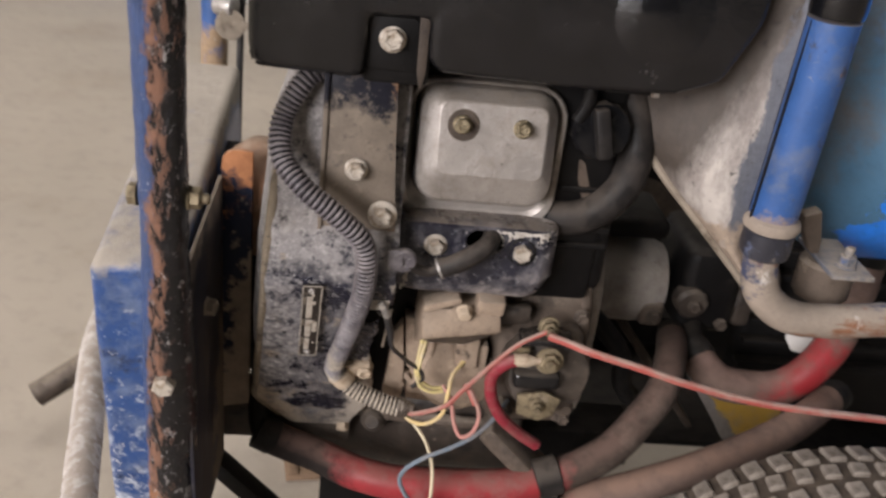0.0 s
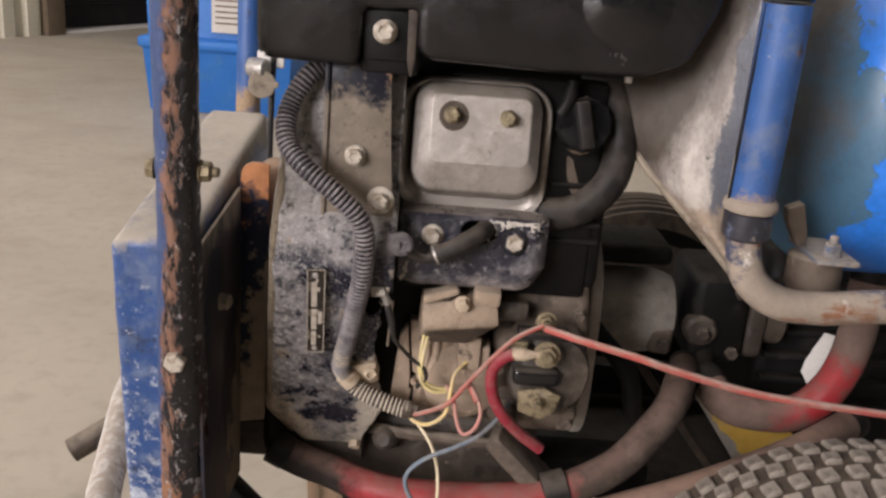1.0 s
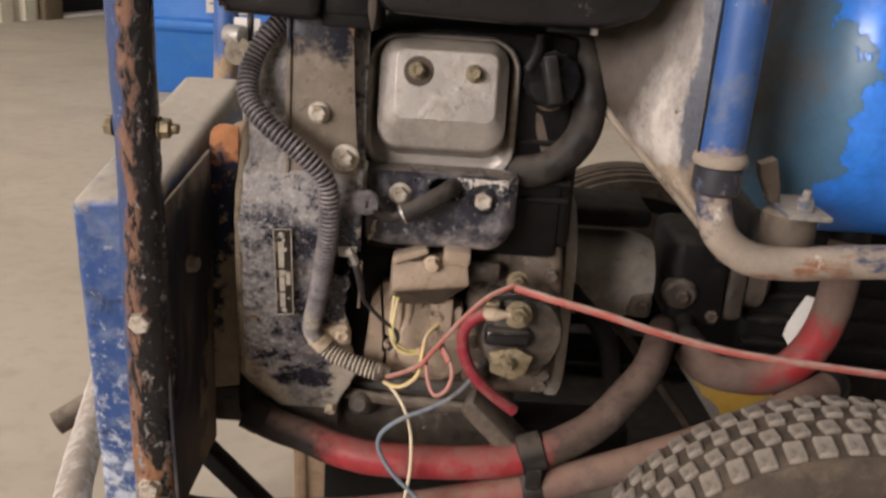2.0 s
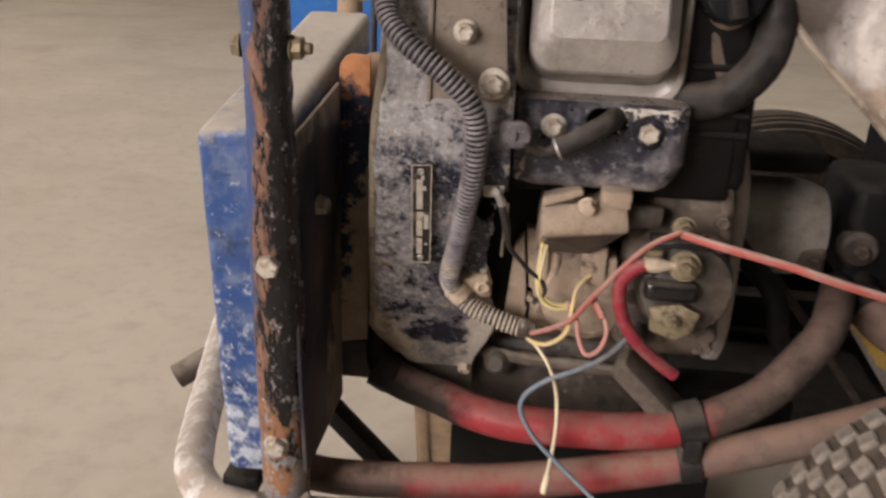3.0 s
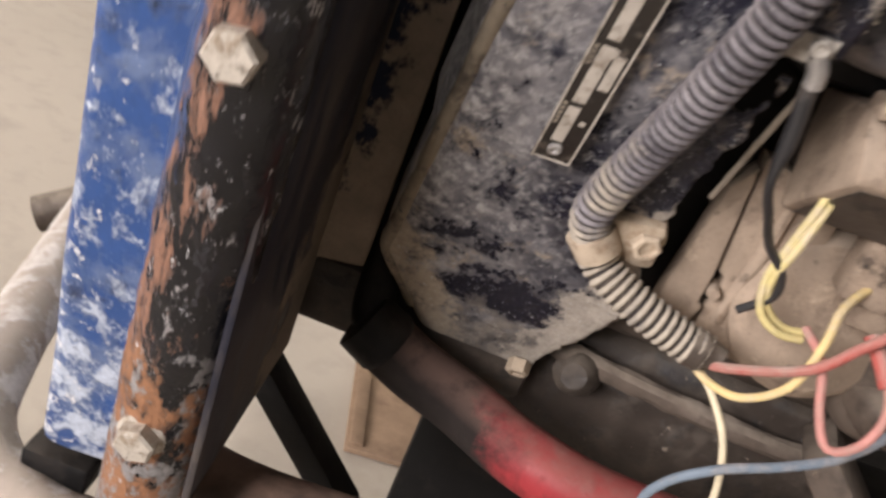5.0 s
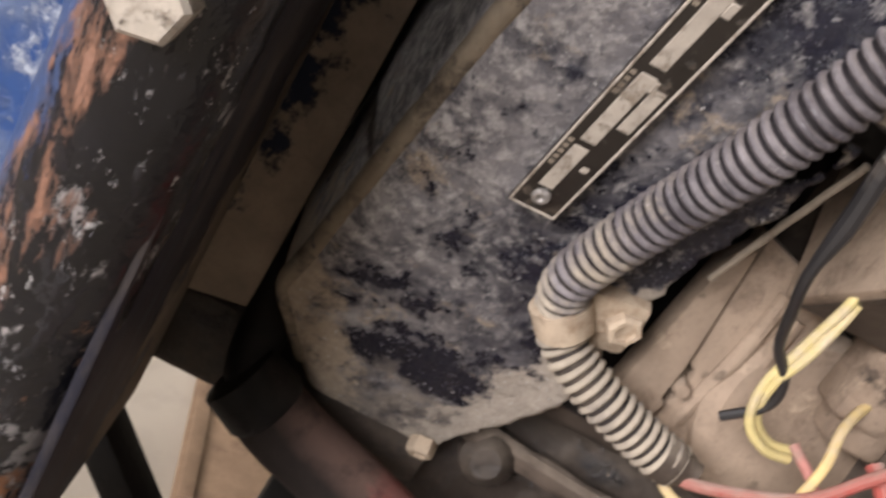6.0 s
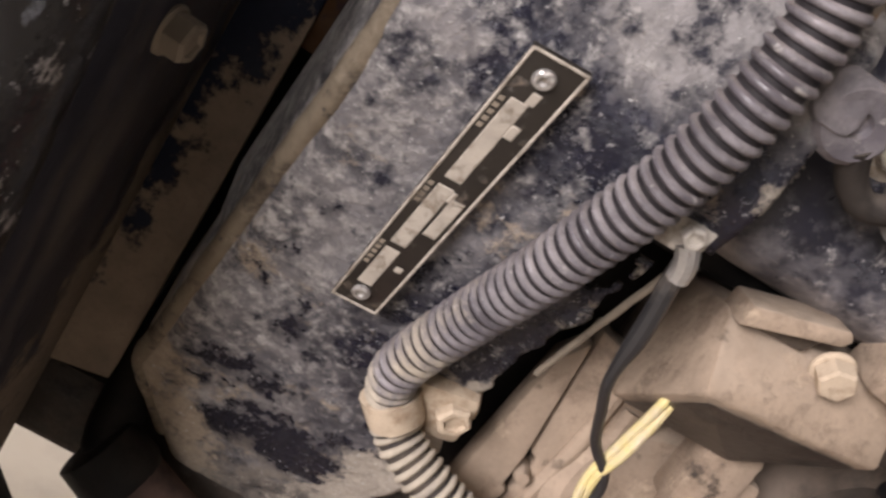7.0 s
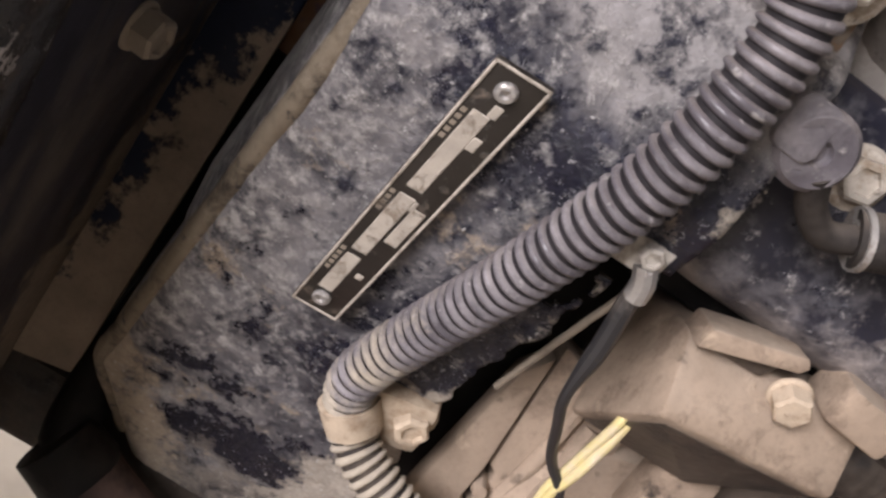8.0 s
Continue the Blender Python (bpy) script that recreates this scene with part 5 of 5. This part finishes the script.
dome = [(0.0, 0.0)] + [(R * math.sin(radians(a)), 0.085 * (1 - math.cos(radians(a)))) for a in range(6, 91, 6)] + [(R, 0.5)]
part("tank_shell", lathe(dome, facing((0.384, 0.745, 0.622), (1, 0, 0)), 72), M_TANK, air)
part("tank_foot", roughened(lathe([(0.0, 0.030), (0.017, 0.030), (0.0205, 0.027), (0.0208, 0.004), (0.018, 0.0), (0.0, 0.0)], Matrix.Translation((0.4055, 0.592, 0.4960)), 28), 0.0010, 60), M_TANGRIME, air, "round rusty brown rubber foot")
part("foot_plate", box((0.392, 0.558, 0.5260), (0.4235, 0.62, 0.5300), 0.0012), M_FOOT, air)
part("foot_web", slab([(0.3890, 0.5300), (0.3960, 0.5270), (0.3955, 0.540), (0.3890, 0.563), (0.3770, 0.558), (0.3790, 0.548)], 0.012, "y", 0.592, 0.0012), M_TANGRIME, air)
bolt(air, (0.4080, 0.574, 0.5300), (0, 0, 1), 0.011, 0.007, 0.015, 0.002, M_FOOT, 10, tail=0.006)

# ---- wheels ----
def wheel(at, radius, width, axis):
    ob = thing("wheel", (at[0], at[1], 0.0), "dusty pneumatic tyre with block tread on a dirty rim", "wheel", "wheels of the machine")
    w = width / 2
    m = facing(at, axis)
    prof = [(radius * 0.52, -w * 0.75), (radius * 0.60, -w * 0.96), (radius * 0.78, -w * 1.05), (radius * 0.90, -w * 0.98), (radius * 0.955, -w * 0.82), (radius * 0.975, -w * 0.4), (radius * 0.978, 0), (radius * 0.975, w * 0.4), (radius * 0.955, w * 0.82), (radius * 0.90, w * 0.98), (radius * 0.78, w * 1.05), (radius * 0.60, w * 0.96), (radius * 0.52, w * 0.75)]
    tyre = part("tyre", lathe(prof, m, 72), M_TYRE, ob)
    for s in (-1, 1):
        part("sidewall_ring", lathe([(radius * 0.79, s * w * 1.04), (radius * 0.795, s * w * 1.075), (radius * 0.82, s * w * 1.075), (radius * 0.825, s * w * 1.03)], m, 72), M_TYRE, tyre)
    part("rim", lathe([(0, -w * 0.55), (radius * 0.2, -w * 0.6), (radius * 0.44, -w * 0.5), (radius * 0.50, -w * 0.72), (radius * 0.545, -w * 0.80), (radius * 0.545, w * 0.80), (radius * 0.50, w * 0.72), (radius * 0.44, w * 0.5), (radius * 0.2, w * 0.6), (0, w * 0.55)], m, 48), M_RUST, ob, "rusty dirty rim")
    part("hub", lathe([(0, w * 0.9), (radius * 0.11, w * 0.9), (radius * 0.13, w * 0.8), (radius * 0.13, 0)], m, 20), M_GRIME, ob)
    n = 58
    block = mesh_of(box((-0.0067, -0.0086, -0.006), (0.0067, 0.0086, 0.0032), 0.0014, 1), "tread_block", M_LUG, 30)
    for k in range(n):
        for row, (off, rr) in enumerate(((-0.60, 0.966), (-0.20, 0.978), (0.20, 0.978), (0.60, 0.966))):
            a = 2 * math.pi * (k + 0.5 * (row % 2)) / n
            q = m @ Vector((radius * rr * math.cos(a), radius * rr * math.sin(a), off * w))
            way = (m.to_3x3() @ Vector((math.cos(a), math.sin(a), 0.35 * off))).normalized()
            along = (m.to_3x3() @ Vector((-math.sin(a), math.cos(a), 0))).normalized()
            along = (along - way * along.dot(way)).normalized()
            cross = way.cross(along)
            mm = Matrix(((along.x, cross.x, way.x, q.x), (along.y, cross.y, way.y, q.y), (along.z, cross.z, way.z, q.z), (0, 0, 0, 1))) @ pose(0, 0, 0, 0, 0, 5 * (-1) ** row) @ Matrix.Diagonal((0.98 if row in (0, 3) else 0.90, 1.10 if row in (0, 3) else 0.78, 1, 1))
            piece("tread_block", block, mm, tyre)
    return ob


wheel((0.446, 0.493, FLOOR + 0.187), 0.187, 0.098, (0, -1, 0))
# the machine's far wheel: a ribbed tyre
far = thing("wheel", (0.420, 1.21, FLOOR), "dusty ribbed tyre of the far wheel in shade", "wheel", "wheels of the machine")
FAR = facing((0.420, 1.21, FLOOR + 0.187), (0, -1, 0))
# carcass and rim coloured near black, being the wheel's shaded side
tyre_far = part("tyre", lathe([(0.095, -0.045), (0.120, -0.052), (0.150, -0.055), (0.172, -0.050), (0.180, -0.042), (0.181, 0.042), (0.172, 0.050), (0.150, 0.055), (0.120, 0.052), (0.095, 0.045)], FAR, 96), M_DARK, far, "tyre rubber, shade put into its near-black colour")
for h, r in ((-0.036, 0.181), (-0.018, 0.183), (0.0, 0.184), (0.018, 0.183), (0.036, 0.181), (0.047, 0.1755)):
    part("tread_rib", lathe([(r - 0.004, h - 0.0066), (r + 0.003, h - 0.0058), (r + 0.003, h + 0.0058), (r - 0.004, h + 0.0066)], FAR, 96), M_TYRE, tyre_far, "dusty raised rib")
part("rim", lathe([(0.0, 0.028), (0.04, 0.030), (0.085, 0.024), (0.098, 0.042), (0.102, 0.044), (0.102, -0.044), (0.085, -0.024), (0.0, -0.028)], FAR, 48), M_DARK, far, "dirty rim, darkened for shade")

# ---- hoses ----
def hose(pts, r, mat, label):
    ob = thing("red_hose", pts[0], label, "hose", "red hoses under the engine")
    part("hose_run", tube(pts, r, 26, 0.005), mat, ob)
    for a, b in ((pts[0], pts[1]), (pts[-1], pts[-2])):
        way = Vector(b) - Vector(a)
        part("ferrule", roughened(lathe([(r * 0.7, -0.006), (r * 1.03, -0.005), (r * 1.07, 0.010), (r * 0.97, 0.013)], facing(a, way), 20), 0.0003, 90), M_DARK, ob, "grimy crimped ferrule")
    return ob


def rubber_hose(pts, r, mat, label):
    ob = thing("breather_hose", pts[0], label, "hose")
    part("hose_run", tube(pts, r, 20, 0.005), mat, ob)
    for a, b in ((pts[0], pts[1]), (pts[-1], pts[-2])):
        way = Vector(b) - Vector(a)
        part("hose_band", lathe([(r, 0.002), (r * 1.08, 0.003), (r * 1.08, 0.011), (r, 0.012)], facing(a, way), 20), M_DARK, ob, "dark clip band")
    return ob


red_ = hose([(-0.011, 0.640, 0.297), (0.012, 0.6395, 0.286), (0.037, 0.632, 0.2825), (0.073, 0.612, 0.2815), (0.119, 0.602, 0.282), (0.211, 0.600, 0.290), (0.277, 0.612, 0.314), (0.316, 0.637, 0.342), (0.336, 0.660, 0.356), (0.352, 0.700, 0.362), (0.370, 0.755, 0.352)], 0.0145, M_HOSE, "thick red rubber hose, brown to the right, near black at the left end")
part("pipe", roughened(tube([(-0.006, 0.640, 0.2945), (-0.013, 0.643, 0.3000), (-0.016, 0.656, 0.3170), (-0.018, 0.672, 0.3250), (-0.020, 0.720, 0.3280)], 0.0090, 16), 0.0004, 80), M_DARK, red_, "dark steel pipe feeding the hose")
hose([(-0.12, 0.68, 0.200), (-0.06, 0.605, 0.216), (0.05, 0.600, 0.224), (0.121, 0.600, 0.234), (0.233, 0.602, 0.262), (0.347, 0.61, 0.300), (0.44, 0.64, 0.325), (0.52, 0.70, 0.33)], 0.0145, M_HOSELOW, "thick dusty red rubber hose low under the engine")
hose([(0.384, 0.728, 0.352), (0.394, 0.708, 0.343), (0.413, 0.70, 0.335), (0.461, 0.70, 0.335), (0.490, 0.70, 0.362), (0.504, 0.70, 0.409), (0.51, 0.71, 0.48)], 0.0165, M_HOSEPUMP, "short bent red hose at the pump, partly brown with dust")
ties = thing("hose_clamp", (0.238, 0.605, 0.245), "dark grimy rubber clamp block holding two hoses", "clamp")
part("clamp_ring", roughened(lathe([(0.0145, -0.011), (0.0170, -0.010), (0.0172, 0.010), (0.0145, 0.011)], facing((0.2320, 0.603, 0.2965), (0.9, 0.1, 0.28)), 24), 0.0008, 90), M_RUBBER, ties)
part("clamp_ring", roughened(lathe([(0.0145, -0.008), (0.0165, -0.008), (0.0165, 0.008), (0.0145, 0.008)], facing((0.2350, 0.602, 0.2630), (0.95, 0.05, 0.24)), 24), 0.0006, 90), M_RUBBER, ties)
part("clamp_strap", roughened(box((0.228, 0.586, 0.270), (0.241, 0.592, 0.290), 0.002), 0.0006, 90), M_RUBBER, ties)
rubber_hose([(0.228, 0.640, 0.655), (0.240, 0.617, 0.628), (0.2475, 0.604, 0.600), (0.2440, 0.598, 0.570), (0.2260, 0.596, 0.548), (0.2060, 0.598, 0.540), (0.184, 0.606, 0.540)], 0.0125, M_RUBBER, "thick dusty tyre rubber, shade put into its near-black colour hose beside the engine")
rubber_hose([(0.262, 0.70, 0.41), (0.300, 0.69, 0.37), (0.312, 0.70, 0.33), (0.330, 0.72, 0.30)], 0.009, M_DARK, "thin grimy rubber hose behind the red hoses")

# ---- wiring ----
def wire(name, pts, r, mat, label, sides=10):
    return whole(name, tube(pts, r, sides, 0.0025), mat, label, "wire", "loose engine wires")


PITCH = 0.0035


def rib(s):
    phase = (s / PITCH) % 1.0
    return 0.0064 + 0.0012 * math.sqrt(max(0.0, math.sin(math.pi * min(1.0, phase / 0.62))))


LOOM = [(0.036, 0.572, 0.648), (0.020, 0.564, 0.634), (0.0085, 0.556, 0.612), (0.0098, 0.542, 0.592), (0.0249, 0.5307, 0.5767), (0.0465, 0.5273, 0.5609), (0.0643, 0.5296, 0.5401), (0.0659, 0.5371, 0.5048), (0.0595, 0.5541, 0.4658), (0.0533, 0.5735, 0.4335), (0.0483, 0.5863, 0.4070), (0.0530, 0.5940, 0.3925), (0.0580, 0.5960, 0.3865), (0.0660, 0.5935, 0.3812), (0.0800, 0.5900, 0.3765), (0.0970, 0.5880, 0.3722), (0.1060, 0.5865, 0.3712)]
loom = thing("wiring_loom", LOOM[-1], "grey corrugated plastic wiring conduit clipped to the shroud", "conduit")


def conduit(name, pts):
    fine, line, left = spline(pts, 0.0003), [], 0.0
    for a, b in zip(fine, fine[1:]):
        gap = (b - a).length
        while left <= gap:
            line.append(a.lerp(b, left / gap))
            left += PITCH / 10
        left -= gap
    ring = itertools.count()
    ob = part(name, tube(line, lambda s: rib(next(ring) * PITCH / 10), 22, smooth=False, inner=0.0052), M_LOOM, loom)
    ob.data.materials.append(M_GROOVE_SHADE)
    # groove faces get the darker colour that carries the shade between ribs
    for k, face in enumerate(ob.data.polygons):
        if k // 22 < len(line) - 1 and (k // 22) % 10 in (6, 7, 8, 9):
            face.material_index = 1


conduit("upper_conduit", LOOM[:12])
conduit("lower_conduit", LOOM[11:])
part("tape_wrap", roughened(tube([(0.0995, 0.5875, 0.3718), (0.1060, 0.5865, 0.3712), (0.1120, 0.5850, 0.3712)], lambda s: 0.0078 - 0.0030 * max(0, min(1, (s - 0.005) / 0.006)), 14, 0.001), 0.0009, 160), M_GRIME, loom, "torn dusty tape at the conduit's end")
clampm = thing("conduit_clip", (0.066, 0.597, 0.390), "metal clip and hex bolt caked in tan dust", "clip")
part("clip_band", roughened(box((-0.010, -0.010, -0.002), (0.014, 0.012, 0.010), 0.003, m=facing((0.0630, 0.6050, 0.3970), (0.1, -1, -0.35), 10)), 0.0009, 110), M_TANBOLT, clampm)
part("clip_strap", roughened(lathe([(0.0070, -0.0050), (0.0090, -0.0048), (0.0086, 0.0048), (0.0070, 0.0050)], facing((0.0545, 0.5935, 0.3925), (0.0085, 0.0020, -0.0100)), 20), 0.0006, 150), M_TANBOLT, clampm, "strap round the conduit under dust")
bolt(clampm, (0.0700, 0.5990, 0.3990), (0.25, -1, -0.2), 0.0098, 0.0070, 0.0, 0.001, M_TANBOLT, 8)
bolt(clampm, (0.0700, 0.5990, 0.3990), (0.25, -1, -0.2), 0.0130, 0.0012, 0.0165, 0.0015, M_TANBOLT, 8, "washer")
wire("red_lead", [(0.1040, 0.588, 0.3680), (0.1120, 0.580, 0.3720), (0.1338, 0.573, 0.3860), (0.1464, 0.572, 0.4030), (0.1661, 0.570, 0.4300), (0.1830, 0.572, 0.4470), (0.2030, 0.576, 0.4570)], 0.0019, M_W_RED, "dusty red wire to the top terminal")
wire("red_lead", [(0.2030, 0.570, 0.4570), (0.2200, 0.564, 0.4545), (0.2330, 0.556, 0.4540), (0.2700, 0.548, 0.4480), (0.3020, 0.545, 0.4400), (0.3500, 0.545, 0.4290), (0.3900, 0.546, 0.4230), (0.4640, 0.55, 0.4150), (0.60, 0.56, 0.400)], 0.0030, M_W_RED, "long dusty red wire running off to the side")
wire("battery_cable", [(0.1850, 0.5705, 0.4340), (0.1790, 0.570, 0.4330), (0.1720, 0.570, 0.4280), (0.1665, 0.573, 0.4160), (0.1690, 0.574, 0.3960), (0.1790, 0.574, 0.3780), (0.1950, 0.578, 0.3610), (0.2120, 0.582, 0.3470)], 0.0048, M_CABLE, "thick red battery cable bent down from its terminal", 14)
wire("amber_wire", [(0.1040, 0.590, 0.3655), (0.1090, 0.583, 0.3635), (0.1209, 0.577, 0.3650), (0.1330, 0.576, 0.3760), (0.1359, 0.577, 0.3944), (0.1388, 0.586, 0.4060), (0.1504, 0.600, 0.4130), (0.1600, 0.606, 0.4140)], 0.0016, M_W_ORANGE, "thin amber wire looping from the conduit")
wire("yellow_wire", [(0.1135, 0.584, 0.4450), (0.1120, 0.580, 0.4390), (0.1105, 0.582, 0.4200), (0.1105, 0.585, 0.4060), (0.1150, 0.586, 0.3940), (0.1240, 0.586, 0.3890), (0.1330, 0.588, 0.3890)], 0.0015, M_W_YELLOW, "thin yellow wire under the regulator")
wire("yellow_wire", [(0.1155, 0.585, 0.4440), (0.1145, 0.581, 0.4370), (0.1125, 0.580, 0.4210), (0.1120, 0.584, 0.4080), (0.1165, 0.588, 0.3960), (0.1260, 0.590, 0.3900), (0.1350, 0.592, 0.3905)], 0.0015, M_W_YELLOW, "thin yellow wire under the regulator")
wire("faded_red_wire", [(0.1330, 0.590, 0.3930), (0.1390, 0.578, 0.3880), (0.1420, 0.566, 0.3760), (0.1475, 0.560, 0.3680), (0.1560, 0.560, 0.3730), (0.1600, 0.564, 0.3850), (0.1560, 0.572, 0.3960), (0.1500, 0.582, 0.4020)], 0.0016, M_W_PINK, "thin faded red wire in a small loop")
wire("crimp_sleeve", [(0.1490, 0.580, 0.4030), (0.1530, 0.574, 0.3985), (0.1570, 0.568, 0.3925)], 0.0026, M_W_RED, "red crimp sleeve on the looped wire")
wire("black_wire", [(0.0820, 0.5540, 0.4810), (0.0835, 0.5570, 0.4730), (0.0868, 0.5605, 0.4580), (0.0895, 0.5650, 0.4420), (0.0960, 0.5720, 0.4310), (0.1040, 0.5800, 0.4190), (0.1130, 0.5830, 0.4110), (0.1160, 0.5860, 0.4010), (0.1090, 0.5900, 0.3900)], lambda s: 0.0026 - 0.0010 * max(0, min(1, (s - 0.028) / 0.01)), M_W_BLACK, "black wire with a dusty sleeve hanging from a lug")
lug = thing("earth_lug", (0.0745, 0.5560, 0.4820), "corroded white metal lug with a small nut", "terminal lug")
part("lug_tab", roughened(slab([(0.0715, 0.4790), (0.0835, 0.4790), (0.0855, 0.4925), (0.0755, 0.4950), (0.0695, 0.4890)], 0.003, "y", 0.5535, 0.0008), 0.0006, 200), M_CRUST, lug, "white corroded tab")
bolt(lug, (0.0790, 0.5525, 0.4850), (0.1, -1, -0.3), 0.0052, 0.003, 0.0, 0.0005, M_CRUST, 20, "nut")
part("lug_crimp", tube([(0.0800, 0.5535, 0.4820), (0.0825, 0.5540, 0.4780), (0.0835, 0.5555, 0.4740)], 0.0030, 10), M_STEEL, lug)
wire("cream_wire", [(0.1060, 0.588, 0.3650), (0.1150, 0.582, 0.3580), (0.1240, 0.577, 0.3460), (0.1300, 0.574, 0.3280), (0.1320, 0.572, 0.3060), (0.1310, 0.568, 0.2860), (0.1270, 0.552, 0.2640)], 0.0014, M_W_CREAM, "thin cream wire hanging down loose")
wire("wire_end", [(0.1285, 0.5555, 0.2700), (0.1272, 0.5525, 0.2640), (0.1262, 0.550, 0.2580)], 0.0024, M_W_CREAM, "frayed end of the cream wire")
wire("blue_wire", [(0.1850, 0.590, 0.3830), (0.1748, 0.580, 0.3720), (0.1600, 0.572, 0.3600), (0.1420, 0.566, 0.3520), (0.1220, 0.562, 0.3440), (0.1080, 0.562, 0.3310), (0.1060, 0.566, 0.3140), (0.1180, 0.566, 0.2920), (0.1420, 0.562, 0.2700), (0.1640, 0.556, 0.2520), (0.1780, 0.550, 0.2400)], 0.0018, M_W_BLUE, "grey-blue wire looping down with a bare end")
wire("wire_end", [(0.1720, 0.553, 0.2460), (0.1790, 0.549, 0.2380), (0.1820, 0.547, 0.2310)], 0.0027, M_W_CREAM, "pale bullet end of the blue wire")
wire("black_wire", [(-0.070, 0.945, 0.70), (-0.0755, 0.945, 0.60), (-0.078, 0.945, 0.52), (-0.08, 0.945, 0.40)], 0.0035, M_W_BLACK, "black cable hanging behind the box")
# key switch on the rear post
key = thing("key_switch", (-0.085, 0.94, 0.575), "key in a switch with a round metal tag", "key switch")
part("barrel", lathe([(0.010, 0), (0.011, 0.002), (0.011, 0.02), (0.008, 0.022)], facing((-0.100, 0.94, 0.588), (1, -0.4, 0)), 18), M_STEEL, key)
part("key_tag", lathe([(0.0, 0), (0.014, 0), (0.015, 0.0008), (0.014, 0.0016), (0, 0.0016)], facing((-0.084, 0.925, 0.572), (0.15, -1, 0.2)), 24), M_KHAKI, key, "round metal key tag")
part("key_blade", box((-0.082, 0.923, 0.569), (-0.066, 0.926, 0.576), 0.001), M_KHAKI, key)
part("switch_plate", box((-0.094, 0.945, 0.588), (-0.064, 0.95, 0.606), 0.002), M_PAPER, key, "white switch plate")

# ---- loose things on the floor behind ----
card = thing("cardboard_sheet", (0.05, 0.98, FLOOR), "worn brown cardboard sheet lying on the floor", "cardboard")
part("sheet", roughened(slab([(-0.009, 0.870), (-0.034, 1.010), (-0.050, 1.120), (0.16, 1.15), (0.19, 0.90)], 0.005, "z", FLOOR + 0.001, 0.0008), 0.0008, 40), M_CARD, card)
part("folded_edge", roughened(slab([(-0.007, 0.874), (-0.032, 1.012), (-0.046, 1.112), (-0.033, 1.113), (-0.020, 1.014), (0.004, 0.876)], 0.003, "z", FLOOR + 0.0065, 0.0006), 0.0006, 60), M_CARD, card, "folded-over edge strip")
tin = thing("yellow_bracket", (0.46, 0.79, 0.203), "dusty yellow painted bent plate behind the wheel", "plate")
part("bent_plate", roughened(slab([(0.398, 0.303), (0.407, 0.338), (0.412, 0.343), (0.415, 0.304), (0.434, 0.294), (0.502, 0.273), (0.533, 0.232), (0.520, 0.203), (0.470, 0.203)], 0.003, "y", 0.785, 0.0008), 0.0006, 50), M_YELLOW, tin)
part("plate_return", box((0.468, 0.787, 0.2032), (0.522, 0.81, 0.2062), 0.0008), M_YELLOW, tin, "foot bent back")
whole("paper_tag", slab([(0.4960, 0.345), (0.5060, 0.330), (0.5230, 0.326), (0.5300, 0.352), (0.5240, 0.386), (0.5120, 0.389), (0.5040, 0.372), (0.4985, 0.358)], 0.0015, "y", 0.775, 0.0003), M_PAPER, "torn white paper tag behind the red hose", "paper tag")

# added dark mass that fills the shadow behind the pump, below the pressure tank
block = thing("shadow_block", (0.58, 0.90, 0.20), "added dark block filling the shadow under the pressure tank", "compressor")
part("shadow_mass", roughened(box((0.455, 0.800, 0.22), (0.78, 1.02, 0.470), 0.015, 3), 0.0015, 30), M_DARK, block)
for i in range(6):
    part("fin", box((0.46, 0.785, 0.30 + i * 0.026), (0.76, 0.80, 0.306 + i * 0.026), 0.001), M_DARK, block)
# added near-black plate in place of the shade under the engine
part("shade_plate", roughened(box((0.034, 0.800, FLOOR), (0.300, 0.815, 0.150), 0.003), 0.0006, 40), M_DARK, frame_, "added dark plate for the shade under the engine")
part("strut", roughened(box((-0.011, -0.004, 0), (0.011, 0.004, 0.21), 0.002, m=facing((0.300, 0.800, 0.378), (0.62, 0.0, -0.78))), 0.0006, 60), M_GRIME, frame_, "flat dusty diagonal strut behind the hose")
# two more added sheets, near black where shade hides the floor
part("shade_pan", box((0.10, 0.78, 0.195), (0.80, 1.02, 0.203), 0.002), M_DARK, frame_, "added dark pan for the shade below the machine")
part("shade_sheet", box((0.27, 0.985, 0.20), (0.46, 0.992, 0.36), 0.002), M_DARK, frame_, "added dark sheet for the shade at the back")
